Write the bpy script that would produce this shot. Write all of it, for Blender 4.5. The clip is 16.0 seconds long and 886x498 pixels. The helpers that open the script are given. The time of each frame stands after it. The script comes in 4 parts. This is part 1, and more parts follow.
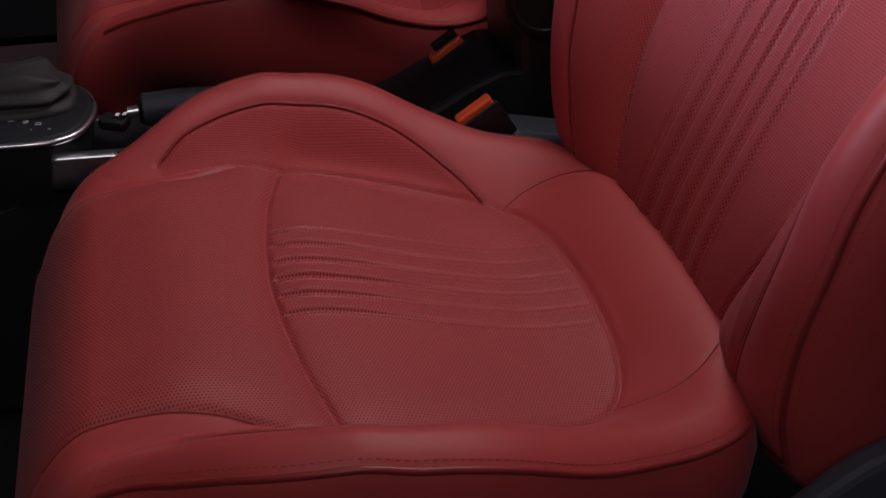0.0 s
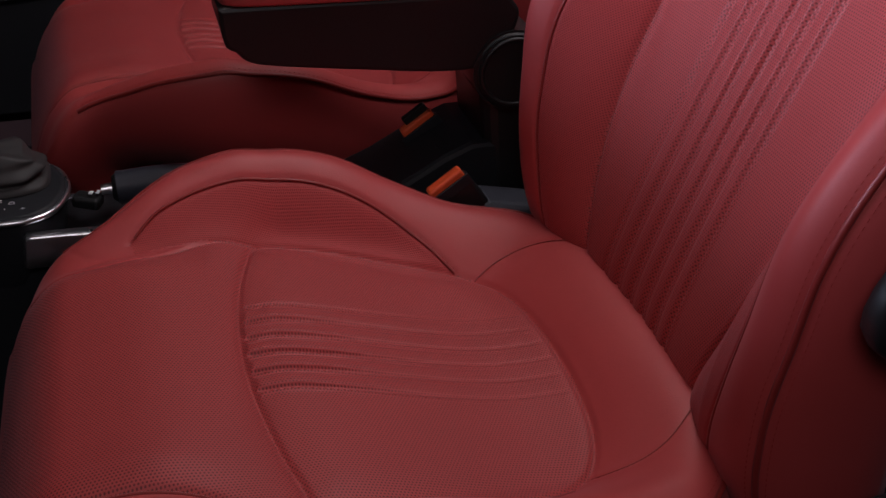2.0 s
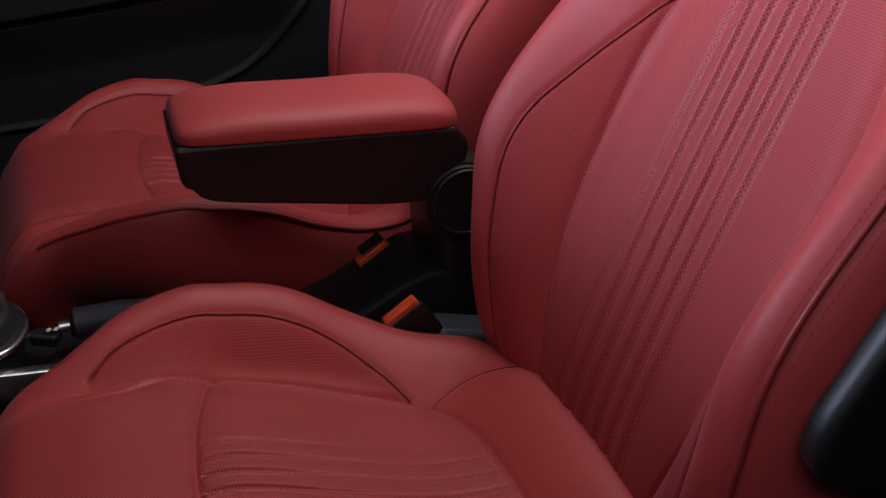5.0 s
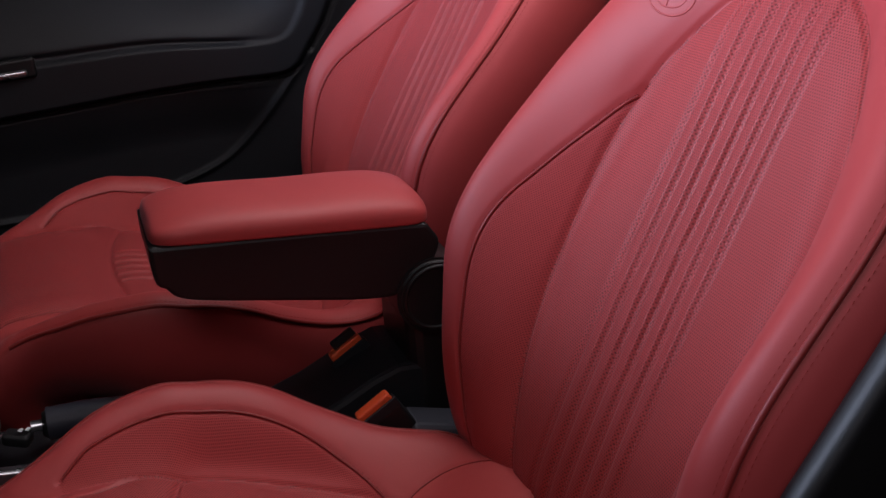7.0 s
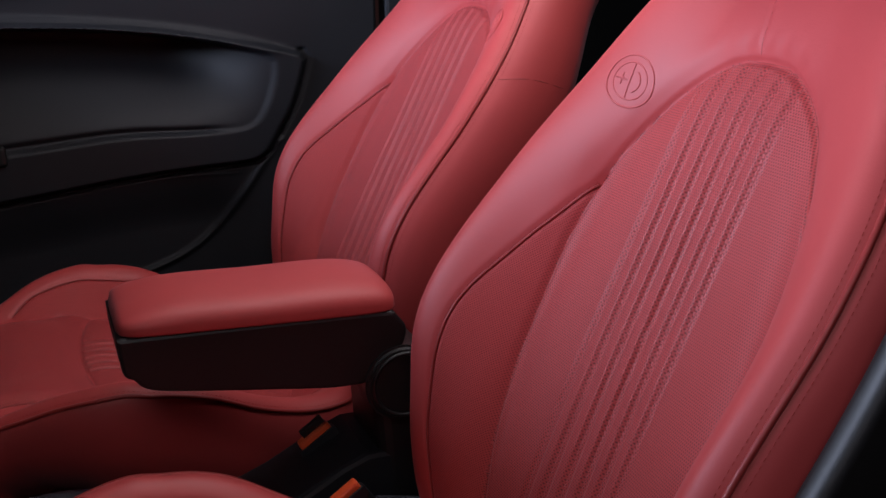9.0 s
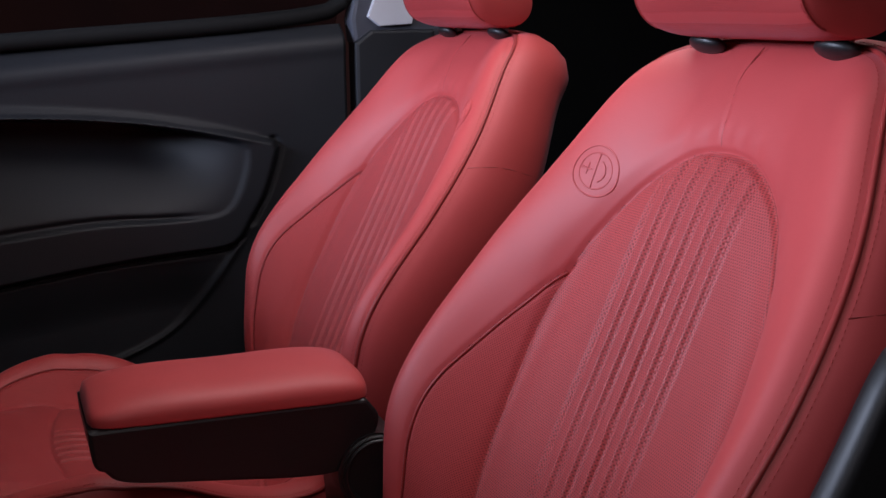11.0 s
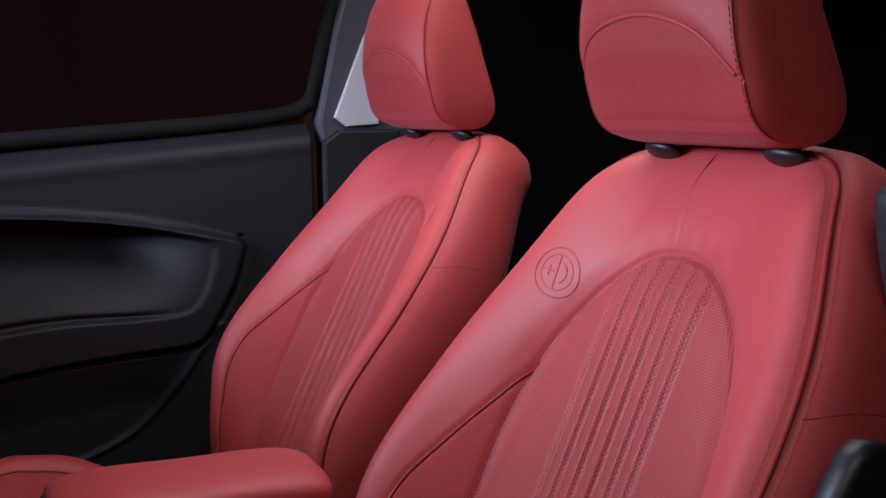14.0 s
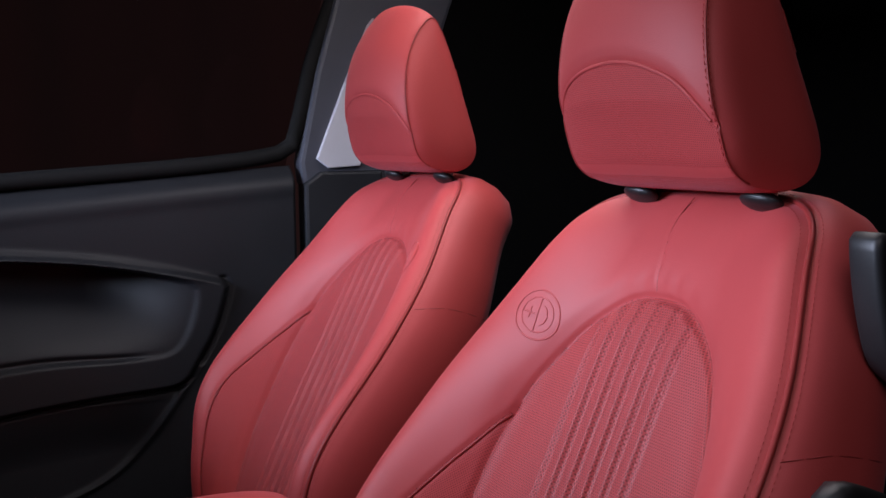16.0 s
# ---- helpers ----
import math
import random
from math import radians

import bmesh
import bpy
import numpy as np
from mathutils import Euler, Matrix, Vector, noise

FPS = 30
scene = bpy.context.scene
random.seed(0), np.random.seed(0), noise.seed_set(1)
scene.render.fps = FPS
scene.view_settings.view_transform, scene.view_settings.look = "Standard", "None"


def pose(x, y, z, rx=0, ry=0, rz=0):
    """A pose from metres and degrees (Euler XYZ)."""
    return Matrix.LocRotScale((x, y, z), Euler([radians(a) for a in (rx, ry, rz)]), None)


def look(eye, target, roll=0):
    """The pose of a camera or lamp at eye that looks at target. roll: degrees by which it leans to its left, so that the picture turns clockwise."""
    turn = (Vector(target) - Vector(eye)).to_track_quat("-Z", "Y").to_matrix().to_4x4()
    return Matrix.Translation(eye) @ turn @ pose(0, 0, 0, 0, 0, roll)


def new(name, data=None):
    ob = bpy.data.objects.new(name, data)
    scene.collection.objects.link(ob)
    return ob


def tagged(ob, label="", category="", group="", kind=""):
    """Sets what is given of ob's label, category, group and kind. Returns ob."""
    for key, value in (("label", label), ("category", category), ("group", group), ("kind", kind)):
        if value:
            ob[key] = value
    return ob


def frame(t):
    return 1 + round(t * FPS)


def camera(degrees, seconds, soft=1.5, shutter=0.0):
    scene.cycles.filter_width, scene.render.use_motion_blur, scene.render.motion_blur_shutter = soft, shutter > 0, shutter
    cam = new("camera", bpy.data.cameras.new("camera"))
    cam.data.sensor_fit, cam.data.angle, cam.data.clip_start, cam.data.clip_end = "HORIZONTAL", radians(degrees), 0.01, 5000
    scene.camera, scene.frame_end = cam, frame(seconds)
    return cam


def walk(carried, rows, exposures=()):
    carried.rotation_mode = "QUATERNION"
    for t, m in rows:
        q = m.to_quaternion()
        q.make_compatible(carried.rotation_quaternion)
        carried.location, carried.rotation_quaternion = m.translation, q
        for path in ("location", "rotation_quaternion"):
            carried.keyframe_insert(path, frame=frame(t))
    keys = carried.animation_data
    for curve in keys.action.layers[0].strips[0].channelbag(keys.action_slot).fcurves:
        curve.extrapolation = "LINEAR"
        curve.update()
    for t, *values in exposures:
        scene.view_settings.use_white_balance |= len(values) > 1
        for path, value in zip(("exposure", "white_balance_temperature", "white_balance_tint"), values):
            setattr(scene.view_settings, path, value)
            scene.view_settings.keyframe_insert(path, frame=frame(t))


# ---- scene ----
# x runs to the rear of the car, y across it to the far door, z up from the cabin floor.
cam = camera(42.05, 16.0)
EYE = 0.85
# seconds, place, then degrees: turned to the right, looking up, leaning to the right
ROWS = [
    (0.0, 0.0000, 0.0000, 0.0000, 14.27, -32.92, -0.95),
    (0.5, 0.0013, -0.0007, 0.0018, 14.61, -32.21, -0.83),
    (1.0, 0.0025, -0.0015, 0.0040, 14.89, -31.40, -0.70),
    (1.5, 0.0039, -0.0033, 0.0063, 15.14, -30.58, -0.61),
    (2.0, 0.0051, -0.0050, 0.0095, 15.42, -29.67, -0.51),
    (2.5, 0.0063, -0.0071, 0.0134, 15.67, -28.79, -0.38),
    (3.0, 0.0078, -0.0088, 0.0169, 16.00, -27.90, -0.28),
    (3.5, 0.0090, -0.0111, 0.0202, 16.32, -27.04, -0.18),
    (4.0, 0.0101, -0.0132, 0.0239, 16.67, -26.05, -0.11),
    (6.5, 0.0118, -0.0297, 0.0405, 18.29, -20.69, 0.16),
    (7.0, 0.0125, -0.0323, 0.0443, 18.62, -19.64, 0.24),
    (7.5, 0.0134, -0.0355, 0.0481, 18.96, -18.72, 0.30),
    (8.0, 0.0146, -0.0384, 0.0511, 19.27, -17.75, 0.35),
    (8.5, 0.0159, -0.0410, 0.0539, 19.60, -16.78, 0.39),
    (9.0, 0.0168, -0.0436, 0.0574, 19.98, -15.77, 0.49),
    (11.5, 0.0148, -0.0581, 0.0704, 21.69, -10.89, 0.70),
    (12.0, 0.0146, -0.0605, 0.0726, 21.99, -10.03, 0.68),
    (12.5, 0.0144, -0.0631, 0.0750, 22.26, -9.22, 0.77),
    (13.0, 0.0141, -0.0662, 0.0769, 22.55, -8.44, 0.76),
    (13.5, 0.0137, -0.0689, 0.0789, 22.77, -7.84, 0.76),
    (14.0, 0.0134, -0.0708, 0.0804, 23.01, -7.29, 0.81),
    (14.5, 0.0130, -0.0731, 0.0820, 23.24, -6.76, 0.79),
    (15.0, 0.0124, -0.0756, 0.0835, 23.49, -6.19, 0.81),
    (15.5, 0.0118, -0.0772, 0.0849, 23.69, -5.78, 0.81),
    (16.0, 0.0112, -0.0784, 0.0856, 23.92, -5.39, 0.81),
]


def row_pose(x, y, z, yaw, pitch, lean):
    a, b = radians(yaw), radians(pitch)
    eye = Vector((x, y, z + EYE))
    return look(eye, eye + Vector((math.sin(a) * math.cos(b), math.cos(a) * math.cos(b), math.sin(b))), -lean)


walk(cam, [(r[0], row_pose(*r[1:])) for r in ROWS])

# ---- light: a dim studio, three soft lamps added out of view to fit the shading ----
world = bpy.data.worlds.new("studio")
scene.world = world
world.use_nodes = True
world.node_tree.nodes["Background"].inputs[0].default_value = (0.75, 0.62, 0.6, 1)
world.node_tree.nodes["Background"].inputs[1].default_value = 0.003


def area_lamp(name, eye, target, sx, sy, watts, colour):
    data = bpy.data.lights.new(name, "AREA")
    data.shape, data.size, data.size_y, data.energy, data.color = "RECTANGLE", sx, sy, watts, colour
    ob = new(name, data)
    ob.matrix_world = look(eye, target)
    return ob


area_lamp("overhead_softbox", (0.60, 1.12, 1.58), (0.38, 1.00, 0.5), 0.75, 0.70, 8.2, (1.0, 0.92, 0.96))
area_lamp("windscreen_softbox", (-1.70, 1.20, 1.37), (0.5, 0.95, 0.85), 1.4, 0.44, 90, (0.80, 0.90, 1.20))
area_lamp("doorway_softbox", (-0.30, -0.65, 1.80), (0.25, 0.7, 0.5), 0.8, 0.6, 5.8, (1.0, 0.91, 0.96))
scene.view_settings.exposure = 0.0


# ---- materials ----
def nodes_of(name):
    m = bpy.data.materials.new(name)
    m.use_nodes = True
    nt = m.node_tree
    return m, nt, nt.nodes["Principled BSDF"]


def node(nt, kind, **values):
    n = nt.nodes.new(kind)
    for k, v in values.items():
        if k == "operation":
            n.operation = v
        elif k == "blend":
            n.blend_type = v
        elif k == "data_type":
            n.data_type = v
        elif k == "feature":
            n.feature = v
    return n


def math_node(nt, op, a, b):
    n = node(nt, "ShaderNodeMath", operation=op)
    for i, v in enumerate((a, b)):
        if isinstance(v, (int, float)):
            n.inputs[i].default_value = v
        elif v is not None:
            nt.links.new(v, n.inputs[i])
    return n.outputs[0]


def vec_node(nt, op, a, b):
    n = node(nt, "ShaderNodeVectorMath", operation=op)
    for i, v in enumerate((a, b)):
        if isinstance(v, tuple):
            n.inputs[i].default_value = v
        elif v is not None:
            nt.links.new(v, n.inputs[i])
    return n.outputs["Value"] if op == "LENGTH" else n.outputs[0]


def noise_of(nt, coords, scale, detail=3.0):
    n = node(nt, "ShaderNodeTexNoise")
    n.inputs["Scale"].default_value, n.inputs["Detail"].default_value = scale, detail
    nt.links.new(coords, n.inputs["Vector"])
    return n.outputs[0]


def mixed(nt, fac, a, b):
    n = nt.nodes.new("ShaderNodeMix")
    n.data_type = "RGBA"
    nt.links.new(fac, n.inputs[0])
    for i, v in ((6, a), (7, b)):
        if isinstance(v, tuple):
            n.inputs[i].default_value = (*v, 1)
        else:
            nt.links.new(v, n.inputs[i])
    return n.outputs[2]


def leather(name, colour, holes=0.0, rough=0.42, spec=0.40, pit=0.34):
    """Grained leather; with holes, a punched pattern of small staggered dots in the map's metres."""
    m, nt, bsdf = nodes_of(name)
    tc = node(nt, "ShaderNodeTexCoord")
    obj = tc.outputs["Object"]
    big = noise_of(nt, obj, 7.0, 4.0)
    dark = tuple(c * 0.86 for c in colour)
    light = tuple(min(1, c * 1.1) for c in colour)
    col = mixed(nt, big, dark, light)
    grain = node(nt, "ShaderNodeTexVoronoi")
    grain.inputs["Scale"].default_value = 700
    nt.links.new(obj, grain.inputs["Vector"])
    crease = noise_of(nt, obj, 45.0, 5.0)
    height = math_node(nt, "ADD", math_node(nt, "MULTIPLY", grain.outputs["Distance"], 0.25), math_node(nt, "MULTIPLY", crease, 0.8))
    if holes:
        p = holes
        st = vec_node(nt, "MULTIPLY", tc.outputs["UV"], (1 / p, 1 / (p * 1.732), 0.0))

        def lattice(shift):
            f = vec_node(nt, "FRACTION", vec_node(nt, "ADD", st, (shift, shift, 0.0)), None)
            return vec_node(nt, "LENGTH", vec_node(nt, "MULTIPLY", vec_node(nt, "SUBTRACT", f, (0.5, 0.5, 0.0)), (1.0, 1.732, 0.0)), None)

        near = math_node(nt, "MINIMUM", lattice(0.0), lattice(0.5))
        ramp = node(nt, "ShaderNodeMapRange")
        ramp.inputs[1].default_value, ramp.inputs[2].default_value = 0.20, 0.34
        ramp.inputs[3].default_value, ramp.inputs[4].default_value = 1.0, 0.0
        nt.links.new(near, ramp.inputs[0])
        col = mixed(nt, ramp.outputs[0], col, tuple(c * pit for c in colour))
        height = math_node(nt, "SUBTRACT", height, math_node(nt, "MULTIPLY", ramp.outputs[0], 1.6))
    nt.links.new(col, bsdf.inputs["Base Color"])
    bump = node(nt, "ShaderNodeBump")
    bump.inputs["Strength"].default_value, bump.inputs["Distance"].default_value = 0.35, 0.0006
    nt.links.new(height, bump.inputs["Height"])
    nt.links.new(bump.outputs[0], bsdf.inputs["Normal"])
    rr = math_node(nt, "ADD", math_node(nt, "MULTIPLY", big, 0.12), rough - 0.06)
    nt.links.new(rr, bsdf.inputs["Roughness"])
    bsdf.inputs["Specular IOR Level"].default_value = spec
    bsdf.inputs["Sheen Weight"].default_value = 0.08
    bsdf.inputs["Sheen Roughness"].default_value = 0.4
    bsdf.inputs["Sheen Tint"].default_value = (1.0, 0.74, 0.90, 1)
    return m


def plain(name, colour, rough=0.5, metal=0.0, grain=300.0, bump=0.25, spec=0.5):
    m, nt, bsdf = nodes_of(name)
    tc = node(nt, "ShaderNodeTexCoord")
    n1 = noise_of(nt, tc.outputs["Object"], 9.0, 4.0)
    n2 = noise_of(nt, tc.outputs["Object"], grain, 2.0)
    nt.links.new(mixed(nt, n1, tuple(c * 0.8 for c in colour), tuple(min(1, c * 1.2) for c in colour)), bsdf.inputs["Base Color"])
    nt.links.new(math_node(nt, "ADD", math_node(nt, "MULTIPLY", n1, 0.16), rough - 0.08), bsdf.inputs["Roughness"])
    b = node(nt, "ShaderNodeBump")
    b.inputs["Strength"].default_value, b.inputs["Distance"].default_value = bump, 0.0005
    nt.links.new(n2, b.inputs["Height"])
    nt.links.new(b.outputs[0], bsdf.inputs["Normal"])
    bsdf.inputs["Metallic"].default_value = metal
    bsdf.inputs["Specular IOR Level"].default_value = spec
    return m


RED = (0.45, 0.053, 0.053)
M_RED = leather("red_leather", RED, rough=0.55, spec=0.48)
M_PERF = leather("perforated_red_leather", RED, holes=0.0027, rough=0.54, spec=0.45)
M_FINE = leather("finely_perforated_red_leather", RED, holes=0.0020, rough=0.62, spec=0.25, pit=0.5)
M_PIPE = leather("red_piping", (0.27, 0.026, 0.024))
M_THREAD = plain("red_thread", (0.38, 0.045, 0.043), 0.9, spec=0.1)
M_BLACK = plain("black_plastic", (0.009, 0.009, 0.010), 0.45)
M_TRIM = plain("charcoal_plastic", (0.011, 0.0122, 0.0155), 0.58, grain=450.0, bump=0.4, spec=0.4)
M_GREY = plain("light_grey_trim", (0.55, 0.55, 0.6), 0.6)
M_DARKGREY = plain("slate_trim", (0.055, 0.058, 0.075), 0.55)
M_CARPET = plain("black_carpet", (0.012, 0.011, 0.011), 0.95, grain=900.0, bump=1.0, spec=0.1)
M_GAITER = leather("black_leather", (0.030, 0.028, 0.028), rough=0.6)
# near-black colour in place of the deep shade behind the seats
M_REAR_SHADE = plain("rear_shade_black", (0.004, 0.004, 0.004), 0.97, spec=0.0)
M_GRIP = leather("dark_grip_leather", (0.030, 0.032, 0.045), rough=0.5)
M_RUBBER = plain("black_rubber", (0.006, 0.006, 0.006), 0.8, spec=0.2)
M_CHROME = plain("satin_metal", (0.78, 0.78, 0.82), 0.28, 1.0, 60.0, 0.03)
M_ORANGE = plain("orange_button", (0.72, 0.095, 0.03), 0.4)
M_STUDIO = plain("dark_studio_wall", (0.045, 0.014, 0.012), 0.9)
M_WHITE = plain("white_marking", (0.75, 0.75, 0.75), 0.6)
# backdrop beyond the window: its dim red streaks are emitted, no lamp reaches it
M_BACKDROP_GLOW, _nt, _b = nodes_of("glowing_backdrop")
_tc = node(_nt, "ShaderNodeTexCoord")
_streak = noise_of(_nt, vec_node(_nt, "MULTIPLY", _tc.outputs["Object"], (1.0, 1.0, 0.06)), 1.6, 2.0)
_nt.links.new(mixed(_nt, _streak, (0.002, 0.002, 0.0015), (0.016, 0.0045, 0.0035)), _b.inputs["Emission Color"])
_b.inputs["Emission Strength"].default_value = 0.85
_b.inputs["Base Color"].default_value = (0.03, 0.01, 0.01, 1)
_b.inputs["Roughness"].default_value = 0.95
M_GLASS, _nt, _b = nodes_of("window_glass")
_b.inputs["Base Color"].default_value = (0.5, 0.5, 0.52, 1)
_b.inputs["Roughness"].default_value = 0.02
_b.inputs["IOR"].default_value = 1.08
_b.inputs["Transmission Weight"].default_value = 1.0


# ---- mesh helpers ----
def mesh_object(name, verts, faces, material, parent=None, uv=None, normals=None, label="", smooth=True):
    me = bpy.data.meshes.new(name)
    me.from_pydata([tuple(v) for v in np.asarray(verts).tolist()], [], [tuple(q) for q in faces])
    me.materials.append(material)
    if smooth:
        me.polygons.foreach_set("use_smooth", np.ones(len(me.polygons), dtype=bool))
    if uv is not None:
        layer = me.uv_layers.new(name="map")
        loops = np.empty(len(me.loops), dtype=np.int32)
        me.loops.foreach_get("vertex_index", loops)
        layer.data.foreach_set("uv", np.asarray(uv, dtype=np.float32)[loops].ravel())
    if normals is not None:
        me.normals_split_custom_set_from_vertices([tuple(n) for n in np.asarray(normals).tolist()])
    ob = new(name, me)
    ob.parent = parent
    if label:
        ob["label"] = label
    return ob


def part(name, bm, material, parent, label="", smooth=False):
    me = bpy.data.meshes.new(name)
    bm.to_mesh(me)
    bm.free()
    me.materials.append(material)
    if smooth:
        me.polygons.foreach_set("use_smooth", np.ones(len(me.polygons), dtype=bool))
    ob = new(name, me)
    ob.parent = parent
    if label:
        ob["label"] = label
    return ob


def empty(name, m, label, category, group="", kind=""):
    ob = new(name)
    ob.matrix_world = m
    return tagged(ob, label, category, group, kind)


def spline(xs, ys):
    """A natural cubic through a short table, flat beyond its ends."""
    xs, ys = np.array(xs, float), np.array(ys, float)
    n, h = len(xs), np.diff(xs)
    a = np.eye(n)
    r = np.zeros(n)
    for i in range(1, n - 1):
        a[i, i - 1:i + 2] = h[i - 1], 2 * (h[i - 1] + h[i]), h[i]
        r[i] = 6 * ((ys[i + 1] - ys[i]) / h[i] - (ys[i] - ys[i - 1]) / h[i - 1])
    k = np.linalg.solve(a, r)

    def at(x):
        x = np.clip(x, xs[0], xs[-1])
        i = np.clip(np.searchsorted(xs, x) - 1, 0, n - 2)
        d, e = x - xs[i], xs[i + 1] - x
        return k[i] * e ** 3 / (6 * h[i]) + k[i + 1] * d ** 3 / (6 * h[i]) + (ys[i] / h[i] - k[i] * h[i] / 6) * e + (ys[i + 1] / h[i] - k[i + 1] * h[i] / 6) * d

    return at


def smoothstep(a, b, x):
    t = np.clip((x - a) / (b - a), 0, 1)
    return t * t * (3 - 2 * t)


def curve_points(pts, n, closed=False):
    """n even steps along a smooth curve through pts."""
    p = np.array(pts, float)
    q = np.vstack([p, p[:1]]) if closed else p
    for _ in range(3):
        cut = np.empty((2 * len(q) - 2, q.shape[1]))
        cut[0::2], cut[1::2] = 0.75 * q[:-1] + 0.25 * q[1:], 0.25 * q[:-1] + 0.75 * q[1:]
        q = np.vstack([cut, cut[:1]]) if closed else np.vstack([q[:1], cut, q[-1:]])
    s = np.concatenate([[0], np.cumsum(np.linalg.norm(np.diff(q, axis=0), axis=1))])
    t = np.linspace(0, s[-1], n + (1 if closed else 0))
    out = np.stack([np.interp(t, s, q[:, i]) for i in range(q.shape[1])], 1)
    return out[:-1] if closed else out


def distance_to(a, b, line):
    """Distance in the plan from each (a, b) to a polyline."""
    best = np.full(a.shape, 1e9)
    for (x0, y0), (x1, y1) in zip(line[:-1], line[1:]):
        dx, dy = x1 - x0, y1 - y0
        t = np.clip(((a - x0) * dx + (b - y0) * dy) / (dx * dx + dy * dy + 1e-12), 0, 1)
        best = np.minimum(best, (a - x0 - t * dx) ** 2 + (b - y0 - t * dy) ** 2)
    return np.sqrt(best)


def inside(a, b, poly):
    res = np.zeros(a.shape, bool)
    for (x0, y0), (x1, y1) in zip(poly, np.roll(poly, -1, axis=0)):
        hit = ((y0 > b) != (y1 > b)) & (a < (x1 - x0) * (b - y0) / (y1 - y0 + 1e-15) + x0)
        res ^= hit
    return res


def grid_faces(rows, cols, wrap):
    r, c = np.meshgrid(np.arange(rows - 1), np.arange(cols if wrap else cols - 1), indexing="ij")
    d = (c + 1) % cols
    return np.stack([r * cols + c, r * cols + d, (r + 1) * cols + d, (r + 1) * cols + c], -1).reshape(-1, 4)


def vertex_normals(v, f):
    n = np.zeros_like(v)
    fn = np.cross(v[f[:, 2]] - v[f[:, 0]], v[f[:, 3]] - v[f[:, 1]])
    for k in range(4):
        np.add.at(n, f[:, k], fn)
    return n / (np.linalg.norm(n, axis=1, keepdims=True) + 1e-12)


def split_panels(v, f, uv, ids, names, parent):
    """Cuts one sewn surface into its panels, a mesh each; names: id -> (name, material, label)."""
    nrm = vertex_normals(v, f)
    for k, (name, mat, label) in names.items():
        sel = f[ids == k]
        if not len(sel):
            continue
        used, inv = np.unique(sel, return_inverse=True)
        mesh_object(name, v[used], inv.reshape(-1, 4).tolist(), mat, parent, uv[used], nrm[used], label)


def tube(name, line, radius, material, parent, closed=False, sides=8, label=""):
    p = np.array(line, float)
    t = np.roll(p, -1, 0) - np.roll(p, 1, 0) if closed else np.gradient(p, axis=0)
    t /= np.linalg.norm(t, axis=1, keepdims=True) + 1e-12
    ref = np.array([0.31, 0.12, 0.94])
    a = np.cross(t, ref)
    a /= np.linalg.norm(a, axis=1, keepdims=True) + 1e-12
    b = np.cross(t, a)
    ang = np.linspace(0, 2 * np.pi, sides, endpoint=False)
    v = (p[:, None, :] + radius * (np.cos(ang)[None, :, None] * a[:, None, :] + np.sin(ang)[None, :, None] * b[:, None, :])).reshape(-1, 3)
    f = grid_faces(len(p) + (1 if closed else 0), sides, True)
    if closed:
        f = f % (len(p) * sides)
    return mesh_object(name, v, f.tolist(), material, parent, label=label)


def stitches(name, lines, length, gap, size, parent):
    """Rows of short sewn stitches, one joined mesh."""
    verts, faces = [], []
    for line in lines:
        p = np.array(line, float)
        s = np.concatenate([[0], np.cumsum(np.linalg.norm(np.diff(p, axis=0), axis=1))])
        for d in np.arange(0, s[-1] - length, length + gap):
            a, b = (np.array([np.interp(x, s, p[:, i]) for i in range(3)]) for x in (d, d + length))
            t = (b - a) / (np.linalg.norm(b - a) + 1e-12)
            n1 = np.cross(t, (0.2, 0.5, 0.84))
            n1 /= np.linalg.norm(n1)
            n2 = np.cross(t, n1)
            k = len(verts)
            for c, r in ((a, 0.5), ((a + b) / 2, 1.0), (b, 0.5)):
                verts += [c + size * r * q for q in (n1, n2, -n1, -n2)]
            for j in (0, 4):
                faces += [(k + j + i, k + j + (i + 1) % 4, k + j + 4 + (i + 1) % 4, k + j + 4 + i) for i in range(4)]
            faces += [(k + 3, k + 2, k + 1, k), (k + 8, k + 9, k + 10, k + 11)]
    ob = mesh_object(name, np.array(verts), faces, M_THREAD, parent)
    ob["kind"] = "stuff"
    return ob


def rounded_box(sx, sy, sz, r, seg=3):
    bm = bmesh.new()
    bmesh.ops.create_cube(bm, size=1.0)
    bmesh.ops.scale(bm, vec=(sx, sy, sz), verts=bm.verts)
    bmesh.ops.bevel(bm, geom=bm.edges[:], offset=r, segments=seg, profile=0.5, affect="EDGES")
    return bm


def prism(outline, depth, r=0.0, seg=2):
    """A plate from an outline in x, z; y runs from 0 to depth. r: rounded rims."""
    bm = bmesh.new()
    lo = [bm.verts.new((x, 0, z)) for x, z in outline]
    hi = [bm.verts.new((x, depth, z)) for x, z in outline]
    n = len(outline)
    rims = [bm.faces.new(lo), bm.faces.new(hi[::-1])]
    for i in range(n):
        bm.faces.new((lo[i], hi[i], hi[(i + 1) % n], lo[(i + 1) % n]))
    bmesh.ops.recalc_face_normals(bm, faces=bm.faces[:])
    if r:
        bmesh.ops.bevel(bm, geom=[e for f in rims for e in f.edges], offset=r, segments=seg, profile=0.5, affect="EDGES")
    return bm


def cylinder(r, h, sides=24, r2=None):
    bm = bmesh.new()
    bmesh.ops.create_cone(bm, cap_ends=True, segments=sides, radius1=r, radius2=r if r2 is None else r2, depth=h)
    return bm


# ---- the front seats ----
BU, BN = np.zeros(3), np.zeros(3)  # up along the backrest, and out of its front
BO = np.array([0.355, 0.0, 0.36])


